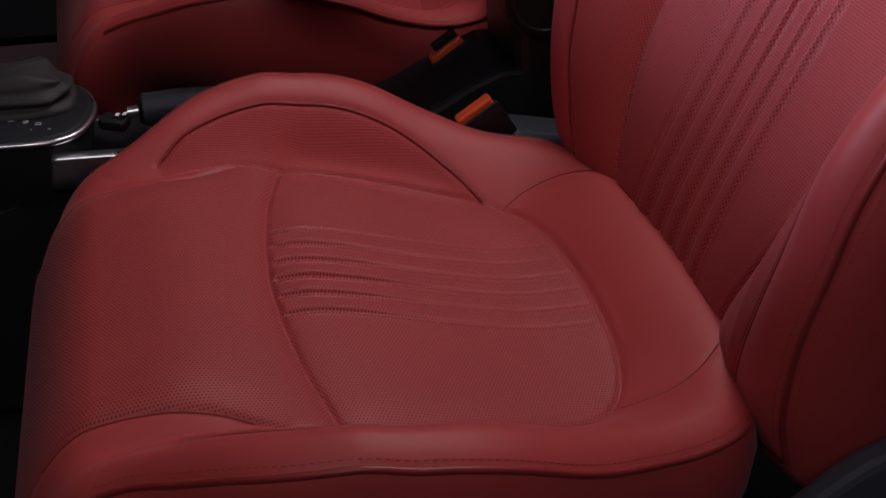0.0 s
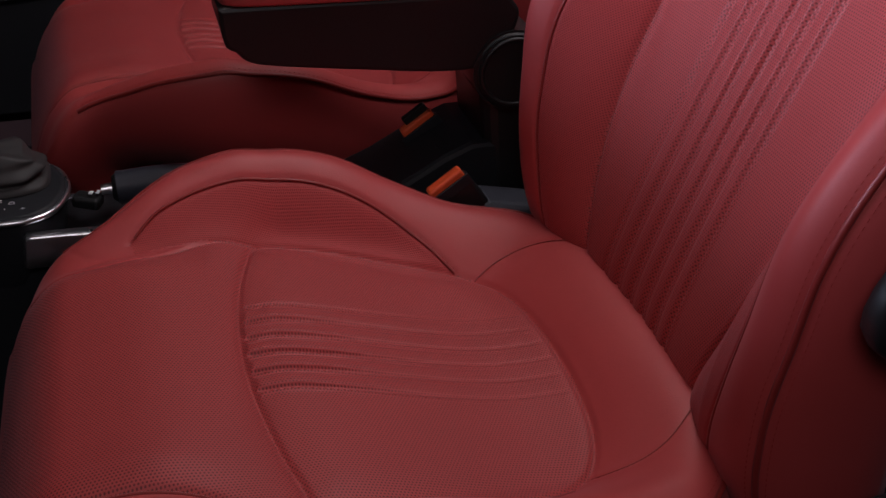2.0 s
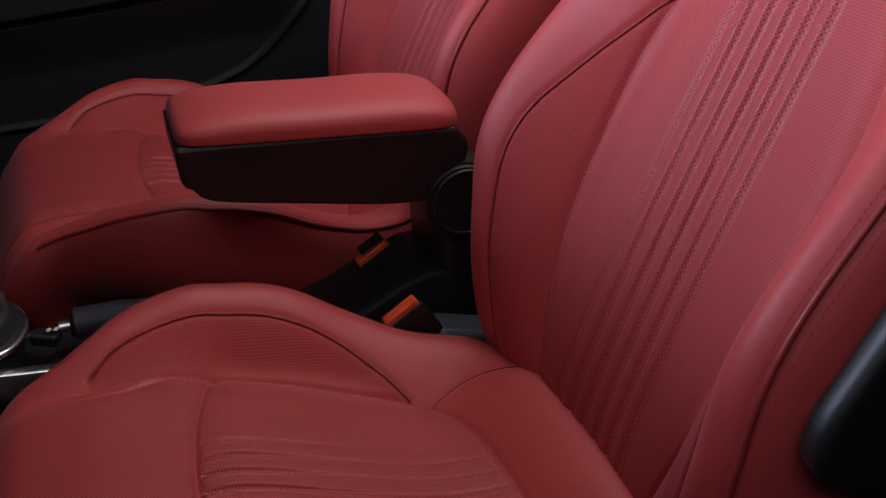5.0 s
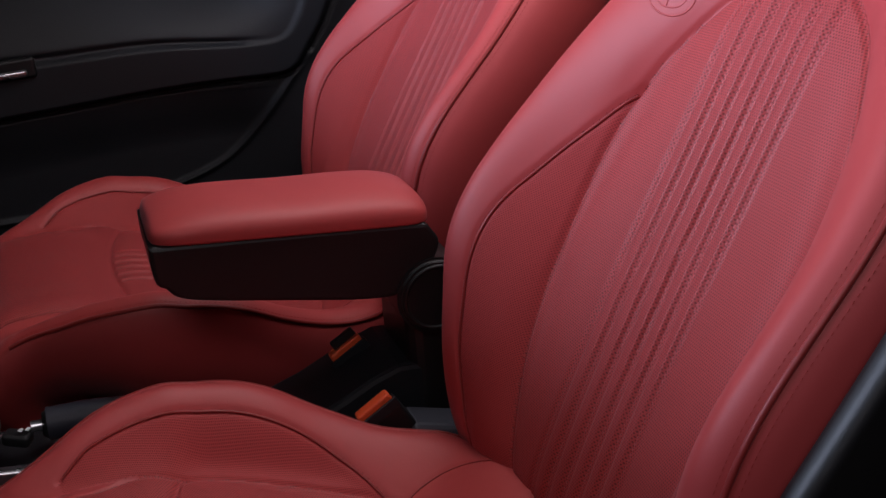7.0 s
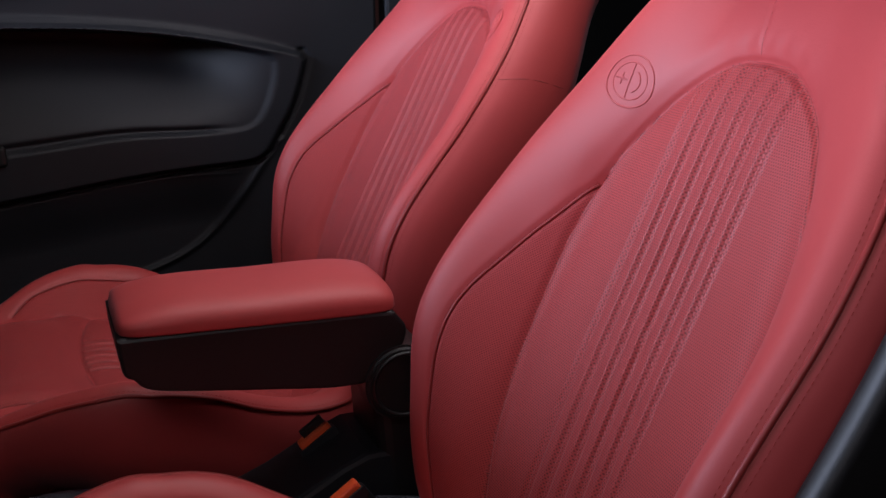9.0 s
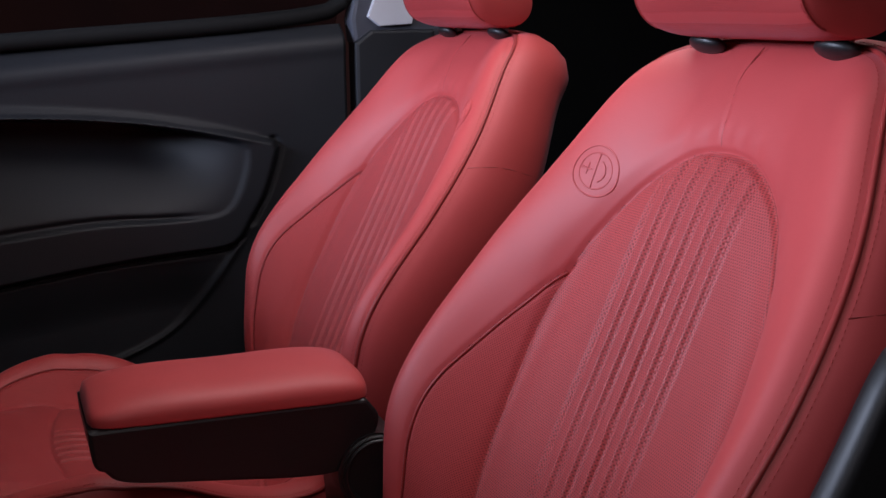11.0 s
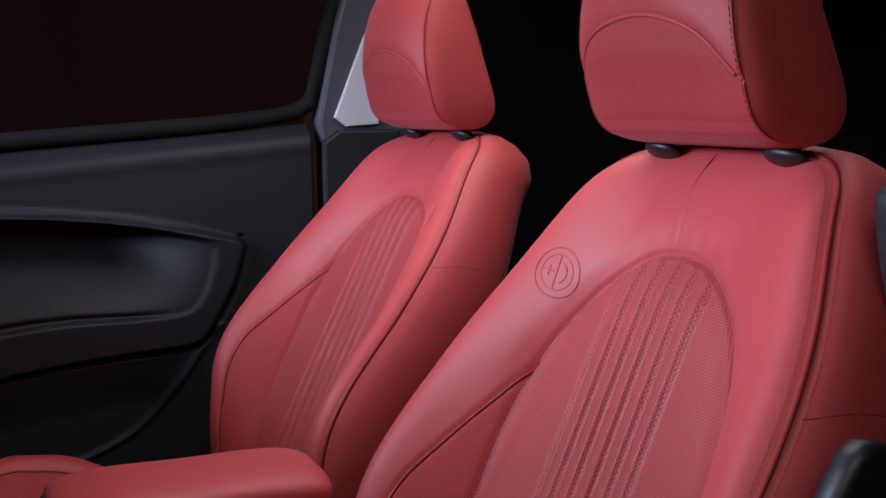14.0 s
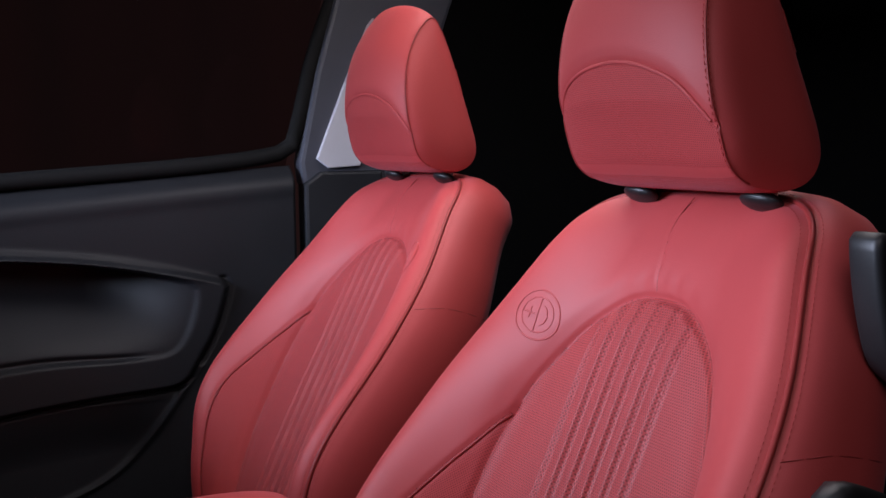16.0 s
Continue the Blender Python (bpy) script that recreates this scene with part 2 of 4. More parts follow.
def recline(degrees):
    a = radians(degrees)
    BU[:] = math.sin(a), 0.0, math.cos(a)
    BN[:] = -math.cos(a), 0.0, math.sin(a)


recline(26)


def on_back(u, v, w):
    u, v, w = np.broadcast_arrays(u, v, w)
    return BO + u[..., None] * BU + w[..., None] * BN + np.stack([0 * v, v, 0 * v], -1)


BACK_HALF = spline([-0.05, 0.0, 0.06, 0.10, 0.14, 0.22, 0.29, 0.36, 0.43, 0.50], [0.222, 0.231, 0.239, 0.246, 0.2505, 0.2515, 0.248, 0.238, 0.218, 0.188])
INSERT_HALF = [(-0.09, 0.09), (0.0, 0.112), (0.08, 0.138), (0.18, 0.152), (0.28, 0.157), (0.34, 0.149), (0.38, 0.136), (0.42, 0.114), (0.45, 0.092), (0.473, 0.064), (0.488, 0.036)]
RIBS = [-0.0545 + 0.0245 * i for i in range(6)]
CUSHION_RIBS = [-0.046 + 0.0234 * i for i in range(6)]


def mirrored(half, first, last):
    """A closed outline from one side's (a, b): down the minus side, up the plus side."""
    return [first] + [(a, b) for a, b in half] + [last] + [(a, -b) for a, b in reversed(half)]


def rib_relief(b, mask, ribs):
    """Broad puffed bands between sewn channels, each channel with a narrow raised seam beside it."""
    pitch = ribs[1] - ribs[0]
    t = (b - ribs[0]) / pitch
    q = t - np.floor(t)
    puff = smoothstep(0.0, 0.18, q) * (1 - smoothstep(0.50, 0.72, q))
    on = (t > -0.02) & (t < 5.0)
    seam = sum(np.exp(-((b - r + 0.0046) / 0.0019) ** 2) for r in ribs)
    dip = sum(np.exp(-((b - r) / 0.0019) ** 2) for r in ribs)
    return mask * (np.where(on, 0.0017 * puff, 0.0) + 0.0012 * seam - 0.0022 * dip)


def radial_shell(outline, centre, n_ring, height, skirt):
    """Rings from a centre out to an outline, raised by height(a, b, to_edge), then a skirt of (outset, drop) rows.
    Gives the (a, b, h) of all points, the faces, the ring count of the top."""
    o = np.array(outline)
    n = len(o)
    c = np.array(centre)
    rho = np.linspace(0.0001, 1, n_ring)
    a = c[0] + rho[:, None] * (o[None, :, 0] - c[0])
    b = c[1] + rho[:, None] * (o[None, :, 1] - c[1])
    edge = (1 - rho)[:, None] * np.linalg.norm(o - c, axis=1)[None, :]
    h = height(a, b, edge)
    t = np.roll(o, -1, 0) - np.roll(o, 1, 0)
    t /= np.linalg.norm(t, axis=1, keepdims=True)
    nrm = np.stack([t[:, 1], -t[:, 0]], 1)
    nrm *= np.sign(np.sum(nrm * (o - c), axis=1))[:, None]
    rows = [np.stack([a, b, h], -1)]
    for out, drop in skirt:
        rows.append(np.stack([o[:, 0] + nrm[:, 0] * out, o[:, 1] + nrm[:, 1] * out, h[-1] + drop], -1)[None])
    v = np.concatenate(rows, 0)
    return v, grid_faces(v.shape[0], n, True)


def build_backrest(seat):
    half = [(u, float(BACK_HALF(u))) for u in (-0.06, -0.03, 0.0, 0.05, 0.1, 0.15, 0.2, 0.25, 0.3, 0.35, 0.4, 0.45, 0.49)]
    half += [(0.535, 0.171), (0.567, 0.152), (0.587, 0.119), (0.597, 0.068)]
    outline = curve_points(mirrored(half, (-0.085, 0.0), (0.600, 0.0)), 640, closed=True)
    insert = curve_points(mirrored(INSERT_HALF, (-0.11, 0.0), (0.492, 0.0)), 160, closed=True)
    insert_line = np.vstack([insert, insert[:1]])
    wing = curve_points([(0.359, 0.142), (0.336, 0.155), (0.3085, 0.1675), (0.281, 0.180), (0.249, 0.191), (0.212, 0.2015), (0.178, 0.205), (0.143, 0.204), (0.105, 0.201), (0.067, 0.197), (0.028, 0.186), (-0.08, 0.155)], 80)
    top_seam = curve_points([(0.492, 0.0095), (0.506, 0.0105), (0.522, 0.0115), (0.540, 0.0175), (0.553, 0.0215), (0.568, 0.0210), (0.586, 0.0150)], 24)
    base = spline([-0.09, -0.05, -0.015, 0.03, 0.1, 0.2, 0.3, 0.4, 0.5, 0.59], [-0.075, -0.042, -0.018, -0.006, 0.0, 0.001, -0.002, -0.004, -0.008, -0.020])
    rise = spline([-0.05, 0.0, 0.05, 0.1, 0.14, 0.2, 0.25, 0.3, 0.35, 0.4, 0.45, 0.5, 0.54, 0.59], [-0.002, 0.014, 0.035, 0.052, 0.066, 0.073, 0.068, 0.059, 0.048, 0.036, 0.028, 0.025, 0.023, 0.012])
    hollow = spline([-0.09, 0.0, 0.12, 0.25, 0.36, 0.45, 0.6], [0.020, 0.022, 0.019, 0.011, 0.004, 0.0, 0.0])
    start = spline([-0.05, 0.1, 0.2, 0.3, 0.4, 0.5, 0.59], [0.11, 0.125, 0.14, 0.13, 0.10, 0.07, 0.05])
    end = spline([-0.05, 0.1, 0.2, 0.3, 0.4, 0.5, 0.59], [0.215, 0.232, 0.238, 0.238, 0.215, 0.18, 0.14])

    def height(u, v, edge):
        s = np.abs(v)
        w = base(u) + rise(u) * smoothstep(start(u), end(u), s)
        w -= hollow(u) * np.clip(1 - (v / 0.16) ** 2, 0, 1)
        within = inside(u, v, insert)
        d = distance_to(u, v, insert_line)
        w += np.where(within, 0.004 * (1 - np.exp(-(d / 0.02) ** 2)), 0.006 * (1 - np.exp(-(d / 0.013) ** 2)) + 0.005 * smoothstep(0.3, 0.42, u) * (1 - np.exp(-(d / 0.030) ** 2)))
        w -= 0.0045 * np.exp(-(d / 0.0028) ** 2)
        w += rib_relief(v, within * smoothstep(0.001, 0.006, d), RIBS)
        dw = distance_to(u, s, wing)
        w -= 0.003 * np.exp(-(dw / 0.0024) ** 2) - 0.0015 * (1 - np.exp(-(dw / 0.02) ** 2))
        w -= 0.0014 * np.exp(-(distance_to(u, v, top_seam) / 0.0018) ** 2) * smoothstep(0.0, 0.03, d)
        w -= 0.016 * np.exp(-edge / 0.010)
        # soft wrinkles pulled in beside the insert's arch
        w += 0.0004 * np.sin(v * 190 + u * 70 + 3 * np.sin(v * 31)) * np.exp(-((d - 0.012) / 0.010) ** 2) * ~within * smoothstep(0.33, 0.46, u)
        return w

    skirt = [(0.005, -0.004), (0.012, -0.018), (0.017, -0.04), (0.017, -0.07), (0.010, -0.10), (-0.006, -0.122), (-0.04, -0.132), (-0.12, -0.136)]
    v, f = radial_shell(outline, (0.25, 0.0), 150, height, skirt)
    # the backrest grows thinner towards the shoulders
    v[150:, :, 2] = v[149, :, 2] + (v[150:, :, 2] - v[149, :, 2]) * (1 - 0.22 * smoothstep(0.30, 0.56, v[149, :, 0]))
    rows, n = v.shape[0], v.shape[1]
    ring = np.repeat(np.arange(rows - 1), n)
    mid = v[:-1, :, :2].reshape(-1, 2)
    within = inside(mid[:, 0], mid[:, 1], insert)
    wing_poly = np.vstack([wing, [(-0.08, 0.0), (0.3, 0.0)]])
    in_wing = inside(mid[:, 0], np.abs(mid[:, 1]), wing_poly) & ~within & (mid[:, 0] < 0.359)
    ids = np.where(within, 1, np.where(in_wing, np.where(mid[:, 1] > 0, 2, 3), np.where(mid[:, 1] > 0, 4, 5)))
    side = ring >= 149
    ids = np.where(side, 6, ids)
    ids = np.where(ring >= 155, 7, ids)
    p = on_back(v[..., 0], v[..., 1], v[..., 2]).reshape(-1, 3)
    uv = np.stack([v[..., 1], v[..., 0]], -1).reshape(-1, 2)
    split_panels(p, f, uv, ids, {
        1: ("backrest_insert", M_PERF, "perforated red leather insert with stitched ribs"),
        2: ("backrest_wing", M_FINE, "perforated red leather wing"), 3: ("backrest_wing", M_FINE, "perforated red leather wing"),
        4: ("backrest_bolster", M_RED, ""), 5: ("backrest_bolster", M_RED, ""),
        6: ("backrest_side", M_RED, ""), 7: ("backrest_shell", M_BLACK, "black plastic back shell")}, seat)
    e = v[149]
    tube("backrest_piping", on_back(e[:, 0], e[:, 1], e[:, 2] + 0.001), 0.0026, M_PIPE, seat, closed=True, label="dark red piping")

    def lift(line, off=0.0002):
        l = np.array(line)
        return on_back(l[:, 0], l[:, 1], height(l[:, 0], l[:, 1], np.full(len(l), 0.05)) + off)

    lines = []
    for r in RIBS:
        top = 0.484 - 2.2 * r * r - 3e2 * r ** 4
        o = r - 0.0046
        lines.append(lift(curve_points([(-0.04, o), (0.1, o), (0.3, o), (top, o)], 60)))
    tube("insert_seam", lift(insert[(insert[:, 0] > -0.04)], -0.0003), 0.0011, M_PIPE, seat)
    tube("top_seam", lift(top_seam[1:], -0.0002), 0.0006, M_PIPE, seat)
    stitches("rib_stitching", lines, 0.0026, 0.0024, 0.00024, seat)
    for sgn in (1, -1):
        tube("wing_piping", lift([(a, sgn * b) for a, b in wing[2:74]], 0.0012), 0.0015, M_PIPE, seat, label="dark red piping")
    ring_in = np.array([(a - 0.25, b) for a, b in outline]) * 0.984 + np.array([0.25, 0])
    stitches("edge_stitching", [on_back(ring_in[:, 0], ring_in[:, 1], height(ring_in[:, 0], ring_in[:, 1], np.linalg.norm(outline - ring_in, axis=1)) + 0.0004)], 0.0030, 0.0024, 0.0003, seat)
    outer = p.reshape(rows, n, 3)
    stitches("edge_stitching", [0.9 * outer[150] + 0.1 * outer[151] + 0.0004 * BN], 0.0030, 0.0024, 0.0003, seat)
    # seam across the side panels
    for sgn in (1, -1):
        line = []
        for i in range(150, 156):
            k = int(np.argmin(np.abs(outline[:, 0] - 0.392 - 0.007 * (i - 150)) + 10 * (outline[:, 1] * sgn < 0)))
            line.append(p.reshape(rows, n, 3)[i, k])
        tube("side_seam", curve_points(line, 20), 0.0006, M_PIPE, seat)
    return height


CUSHION_TOP = spline([-0.14, -0.06, 0.06, 0.15, 0.22, 0.27, 0.31, 0.345, 0.37, 0.40], [0.330, 0.345, 0.349, 0.327, 0.307, 0.299, 0.306, 0.325, 0.334, 0.330])
CREST = spline([-0.14, -0.06, -0.03, 0.0, 0.045, 0.1, 0.14, 0.175, 0.21, 0.25, 0.29, 0.335, 0.39], [0.315, 0.358, 0.371, 0.386, 0.400, 0.404, 0.399, 0.388, 0.370, 0.348, 0.335, 0.331, 0.330])

BOLSTER_START = spline([-0.14, -0.03, 0.03, 0.08, 0.13, 0.18, 0.23, 0.3, 0.4], [0.150, 0.165, 0.168, 0.174, 0.168, 0.156, 0.146, 0.138, 0.135])
BOLSTER_END = spline([-0.14, -0.08, -0.03, 0.03, 0.1, 0.18, 0.25, 0.3, 0.34, 0.4], [0.185, 0.190, 0.212, 0.241, 0.252, 0.250, 0.232, 0.212, 0.200, 0.19])


def build_cushion(seat):
    half = [(-0.138, 0.08), (-0.138, 0.134), (-0.131, 0.179), (-0.112, 0.202), (-0.060, 0.207), (-0.02, 0.234), (0.03, 0.261), (0.1, 0.273), (0.17, 0.274), (0.23, 0.258), (0.275, 0.239), (0.315, 0.229), (0.350, 0.214), (0.374, 0.172), (0.394, 0.11)]
    outline = curve_points(mirrored(half, (-0.138, 0.0), (0.402, 0.0)), 640, closed=True)
    ih = [(0.0705, 0.150), (0.078, 0.180), (0.133, 0.179), (0.184, 0.172), (0.235, 0.164), (0.268, 0.155), (0.292, 0.132), (0.305, 0.092), (0.310, 0.045)]
    insert = curve_points([(0.050, 0.0), (0.0515, 0.04), (0.056, 0.08), (0.0625, 0.12)] + ih + [(0.311, 0)] + [(a, -b) for a, b in reversed(ih)] + [(0.0625, -0.12), (0.056, -0.08), (0.0515, -0.04)], 200, closed=True)
    insert_line = np.vstack([insert, insert[:1]])
    front = np.array([(0.082, 0.178), (0.042, 0.177), (0.022, 0.168), (0.005, 0.157), (-0.03, 0.149), (-0.06, 0.147), (-0.08, 0.147), (-0.10, 0.149), (-0.118, 0.153), (-0.134, 0.160)])
    gusset = curve_points([(0.040, 0.177), (0.005, 0.172), (-0.031, 0.168), (-0.058, 0.173), (-0.074, 0.184), (-0.083, 0.200)], 24)
    front = curve_points(front, 30)
    arc = curve_points([(-0.026, 0.182), (-0.014, 0.1915), (-0.002, 0.2005), (0.018, 0.209), (0.040, 0.217), (0.066, 0.2225), (0.091, 0.2255), (0.117, 0.2260), (0.142, 0.2245), (0.168, 0.220), (0.193, 0.2130), (0.213, 0.204), (0.232, 0.191), (0.248, 0.177), (0.264, 0.158)], 60)
    rear = curve_points([(0.280, 0.145), (0.302, 0.153), (0.326, 0.154), (0.348, 0.145), (0.376, 0.122)], 20)

    def height(x, v, edge):
        s = np.abs(v)
        top = CUSHION_TOP(x)
        h = top + (CREST(x) - top) * smoothstep(BOLSTER_START(x), BOLSTER_END(x), s)
        # the front roll swells towards its two ends and drops to a gusset beside the bolsters
        roll = (1 - smoothstep(-0.035, 0.052, x)) * smoothstep(-0.14, -0.075, x)
        h += roll * (0.011 + 0.004 * np.exp(-((s - 0.118) / 0.045) ** 2) - 0.012 * smoothstep(0.125, 0.178, s) + 0.005 * smoothstep(0.175, 0.205, s))
        h -= 0.050 * np.clip((-0.078 - x) / 0.062, 0, 1) ** 2.2
        within = inside(x, v, insert)
        d = distance_to(x, v, insert_line)
        flank = smoothstep(0.12, 0.15, s) * smoothstep(0.07, 0.11, x) * (1 - smoothstep(0.20, 0.26, x))
        lip = 0.005 * (1 - np.exp(-(d / 0.014) ** 2)) * (1 - flank) - 0.006 * flank * np.exp(-((d - 0.016) / 0.013) ** 2) * (1 - np.exp(-(d / 0.005) ** 2))
        h += np.where(within, 0.005 * (1 - np.exp(-(d / 0.02) ** 2)), lip)
        h -= 0.0034 * np.exp(-(d / 0.0028) ** 2)
        h += rib_relief(v, within * smoothstep(0.002, 0.007, d) * (1 - 0.8 * smoothstep(0.08, 0.24, x)), CUSHION_RIBS)
        for line in (front, gusset, arc, rear):
            h -= (0.0012 if line is gusset or line is rear else 0.0026) * np.exp(-(distance_to(x, s, line) / (0.0024 if line is not rear else 0.0015)) ** 2)
        h -= 0.011 * np.exp(-edge / 0.010)
        return h

    skirt = [(0.004, -0.008), (0.008, -0.03), (0.007, -0.06), (-0.004, -0.09), (-0.030, -0.13), (-0.08, -0.17)]
    v, f = radial_shell(outline, (0.15, 0.0), 150, height, skirt)
    # towards the front the side tucks under
    low = 1 - smoothstep(-0.13, 0.10, v[149, :, 0])
    for i, row in enumerate(v[150:]):
        row[:, 2] = v[149, :, 2] + (row[:, 2] - v[149, :, 2]) * (1 - 0.32 * low)
        row[:, 0] += 0.055 * low * (i / 5) ** 1.5
        row[:, 1] *= 1 - 0.14 * low * (i / 5) ** 1.5
    rows, n = v.shape[0], v.shape[1]
    ring = np.repeat(np.arange(rows - 1), n)
    mid = v[:-1, :, :2].reshape(-1, 2)
    x, y, s = mid[:, 0], mid[:, 1], np.abs(mid[:, 1])
    within = inside(x, y, insert)
    front_poly = np.vstack([front, [(-0.2, 0.15), (-0.2, 0.0), (0.09, 0.0)]])
    in_front = inside(x, s, front_poly) & ~within
    arc_poly = np.vstack([arc, [(0.2, 0.05), (0.0, 0.05)]])
    in_arc = inside(x, s, arc_poly) & ~within & ~in_front
    ids = np.where(within, 1, np.where(in_front, 2, np.where(in_arc, np.where(y > 0, 3, 4), np.where(y > 0, 5, 6))))
    rear_poly = np.vstack([rear, [(0.42, 0.0), (0.25, 0.0)]])
    gusset_poly = np.vstack([gusset, [(-0.2, 0.23), (-0.2, 0.1), (0.04, 0.1)]])
    ids = np.where(inside(x, s, gusset_poly) & ~within & ~in_front, np.where(y > 0, 9, 10), ids)
    ids = np.where(inside(x, s, rear_poly) & ~within & ~in_arc, 8, ids)
    ids = np.where(ring >= 149, 7, ids)
    p = v.reshape(-1, 3)
    # the punched pattern follows the leather round the front roll
    run_x = np.linspace(-0.14, 0.41, 300)
    run_z = height(run_x, 0 * run_x, 0 * run_x + 0.06)
    run = np.concatenate([[0], np.cumsum(np.hypot(np.diff(run_x), np.diff(run_z)))])
    split_panels(p, f, np.stack([np.interp(v[..., 0], run_x, run), v[..., 1]], -1).reshape(-1, 2), ids, {
        1: ("cushion_insert", M_PERF, "perforated red leather insert with stitched ribs"), 2: ("cushion_front", M_PERF, "perforated red leather front roll"),
        3: ("cushion_wing", M_FINE, "perforated red leather wing"), 4: ("cushion_wing", M_FINE, "perforated red leather wing"),
        5: ("cushion_bolster", M_RED, ""), 6: ("cushion_bolster", M_RED, ""), 7: ("cushion_side", M_RED, ""), 8: ("cushion_rear_band", M_RED, ""), 9: ("cushion_gusset", M_RED, ""), 10: ("cushion_gusset", M_RED, "")}, seat)
    e = v[149]
    keep = e[:, 0] > -0.085
    k0 = int(np.argmax(~keep))
    e2 = np.roll(e, -k0, 0)
    tube("cushion_piping", e2[np.roll(keep, -k0)] + np.array([0, 0, 0.001]), 0.0026, M_PIPE, seat, label="dark red piping")

    def lift(line, off):
        l = np.array(line)
        return np.stack([l[:, 0], l[:, 1], height(l[:, 0], l[:, 1], np.full(len(l), 0.06)) + off], 1)

    for sgn in (1, -1):
        tube("wing_piping", lift([(a, sgn * b) for a, b in arc[1:]], 0.0012), 0.0015, M_PIPE, seat, label="dark red piping")
        tube("rear_seam", lift([(a, sgn * b) for a, b in rear], 0.0004), 0.0007, M_PIPE, seat)
        tube("front_seam", lift([(a, sgn * b) for a, b in front[8:27]], 0.0003), 0.0012, M_PIPE, seat)
    stitches("rib_stitching", [lift(curve_points([(0.058 + r * r, r - 0.0046), (0.15, r - 0.0046), (0.306 - 3 * r * r, r - 0.0046)], 40), 0.0002) for r in CUSHION_RIBS], 0.0026, 0.0024, 0.00024, seat)
    ring_in = (outline - np.array([0.15, 0])) * 0.982 + np.array([0.15, 0])
    ok = ring_in[:, 0] > -0.08
    line = np.stack([ring_in[:, 0], ring_in[:, 1], height(ring_in[:, 0], ring_in[:, 1], np.linalg.norm(outline - ring_in, axis=1)) + 0.0004], 1)
    k0 = int(np.argmax(~ok))
    stitches("edge_stitching", [np.roll(line, -k0, 0)[np.roll(ok, -k0)]], 0.0030, 0.0024, 0.0003, seat)


HEAD_FRONT = [(0.576, 0.036), (0.581, 0.060), (0.599, 0.078), (0.623, 0.098), (0.651, 0.115), (0.686, 0.129), (0.716, 0.134), (0.750, 0.132)]
HEAD_BACK = [(0.772, 0.123), (0.762, 0.104), (0.736, 0.073), (0.701, 0.041), (0.666, 0.008), (0.642, -0.014), (0.624, -0.022), (0.604, -0.018), (0.588, 0.000)]
ARCH = spline([-0.108, -0.101, -0.085, -0.063, -0.03, 0.021, 0.068, 0.09, 0.11], [0.609, 0.6157, 0.629, 0.6376, 0.6437, 0.6437, 0.6375, 0.631, 0.619])


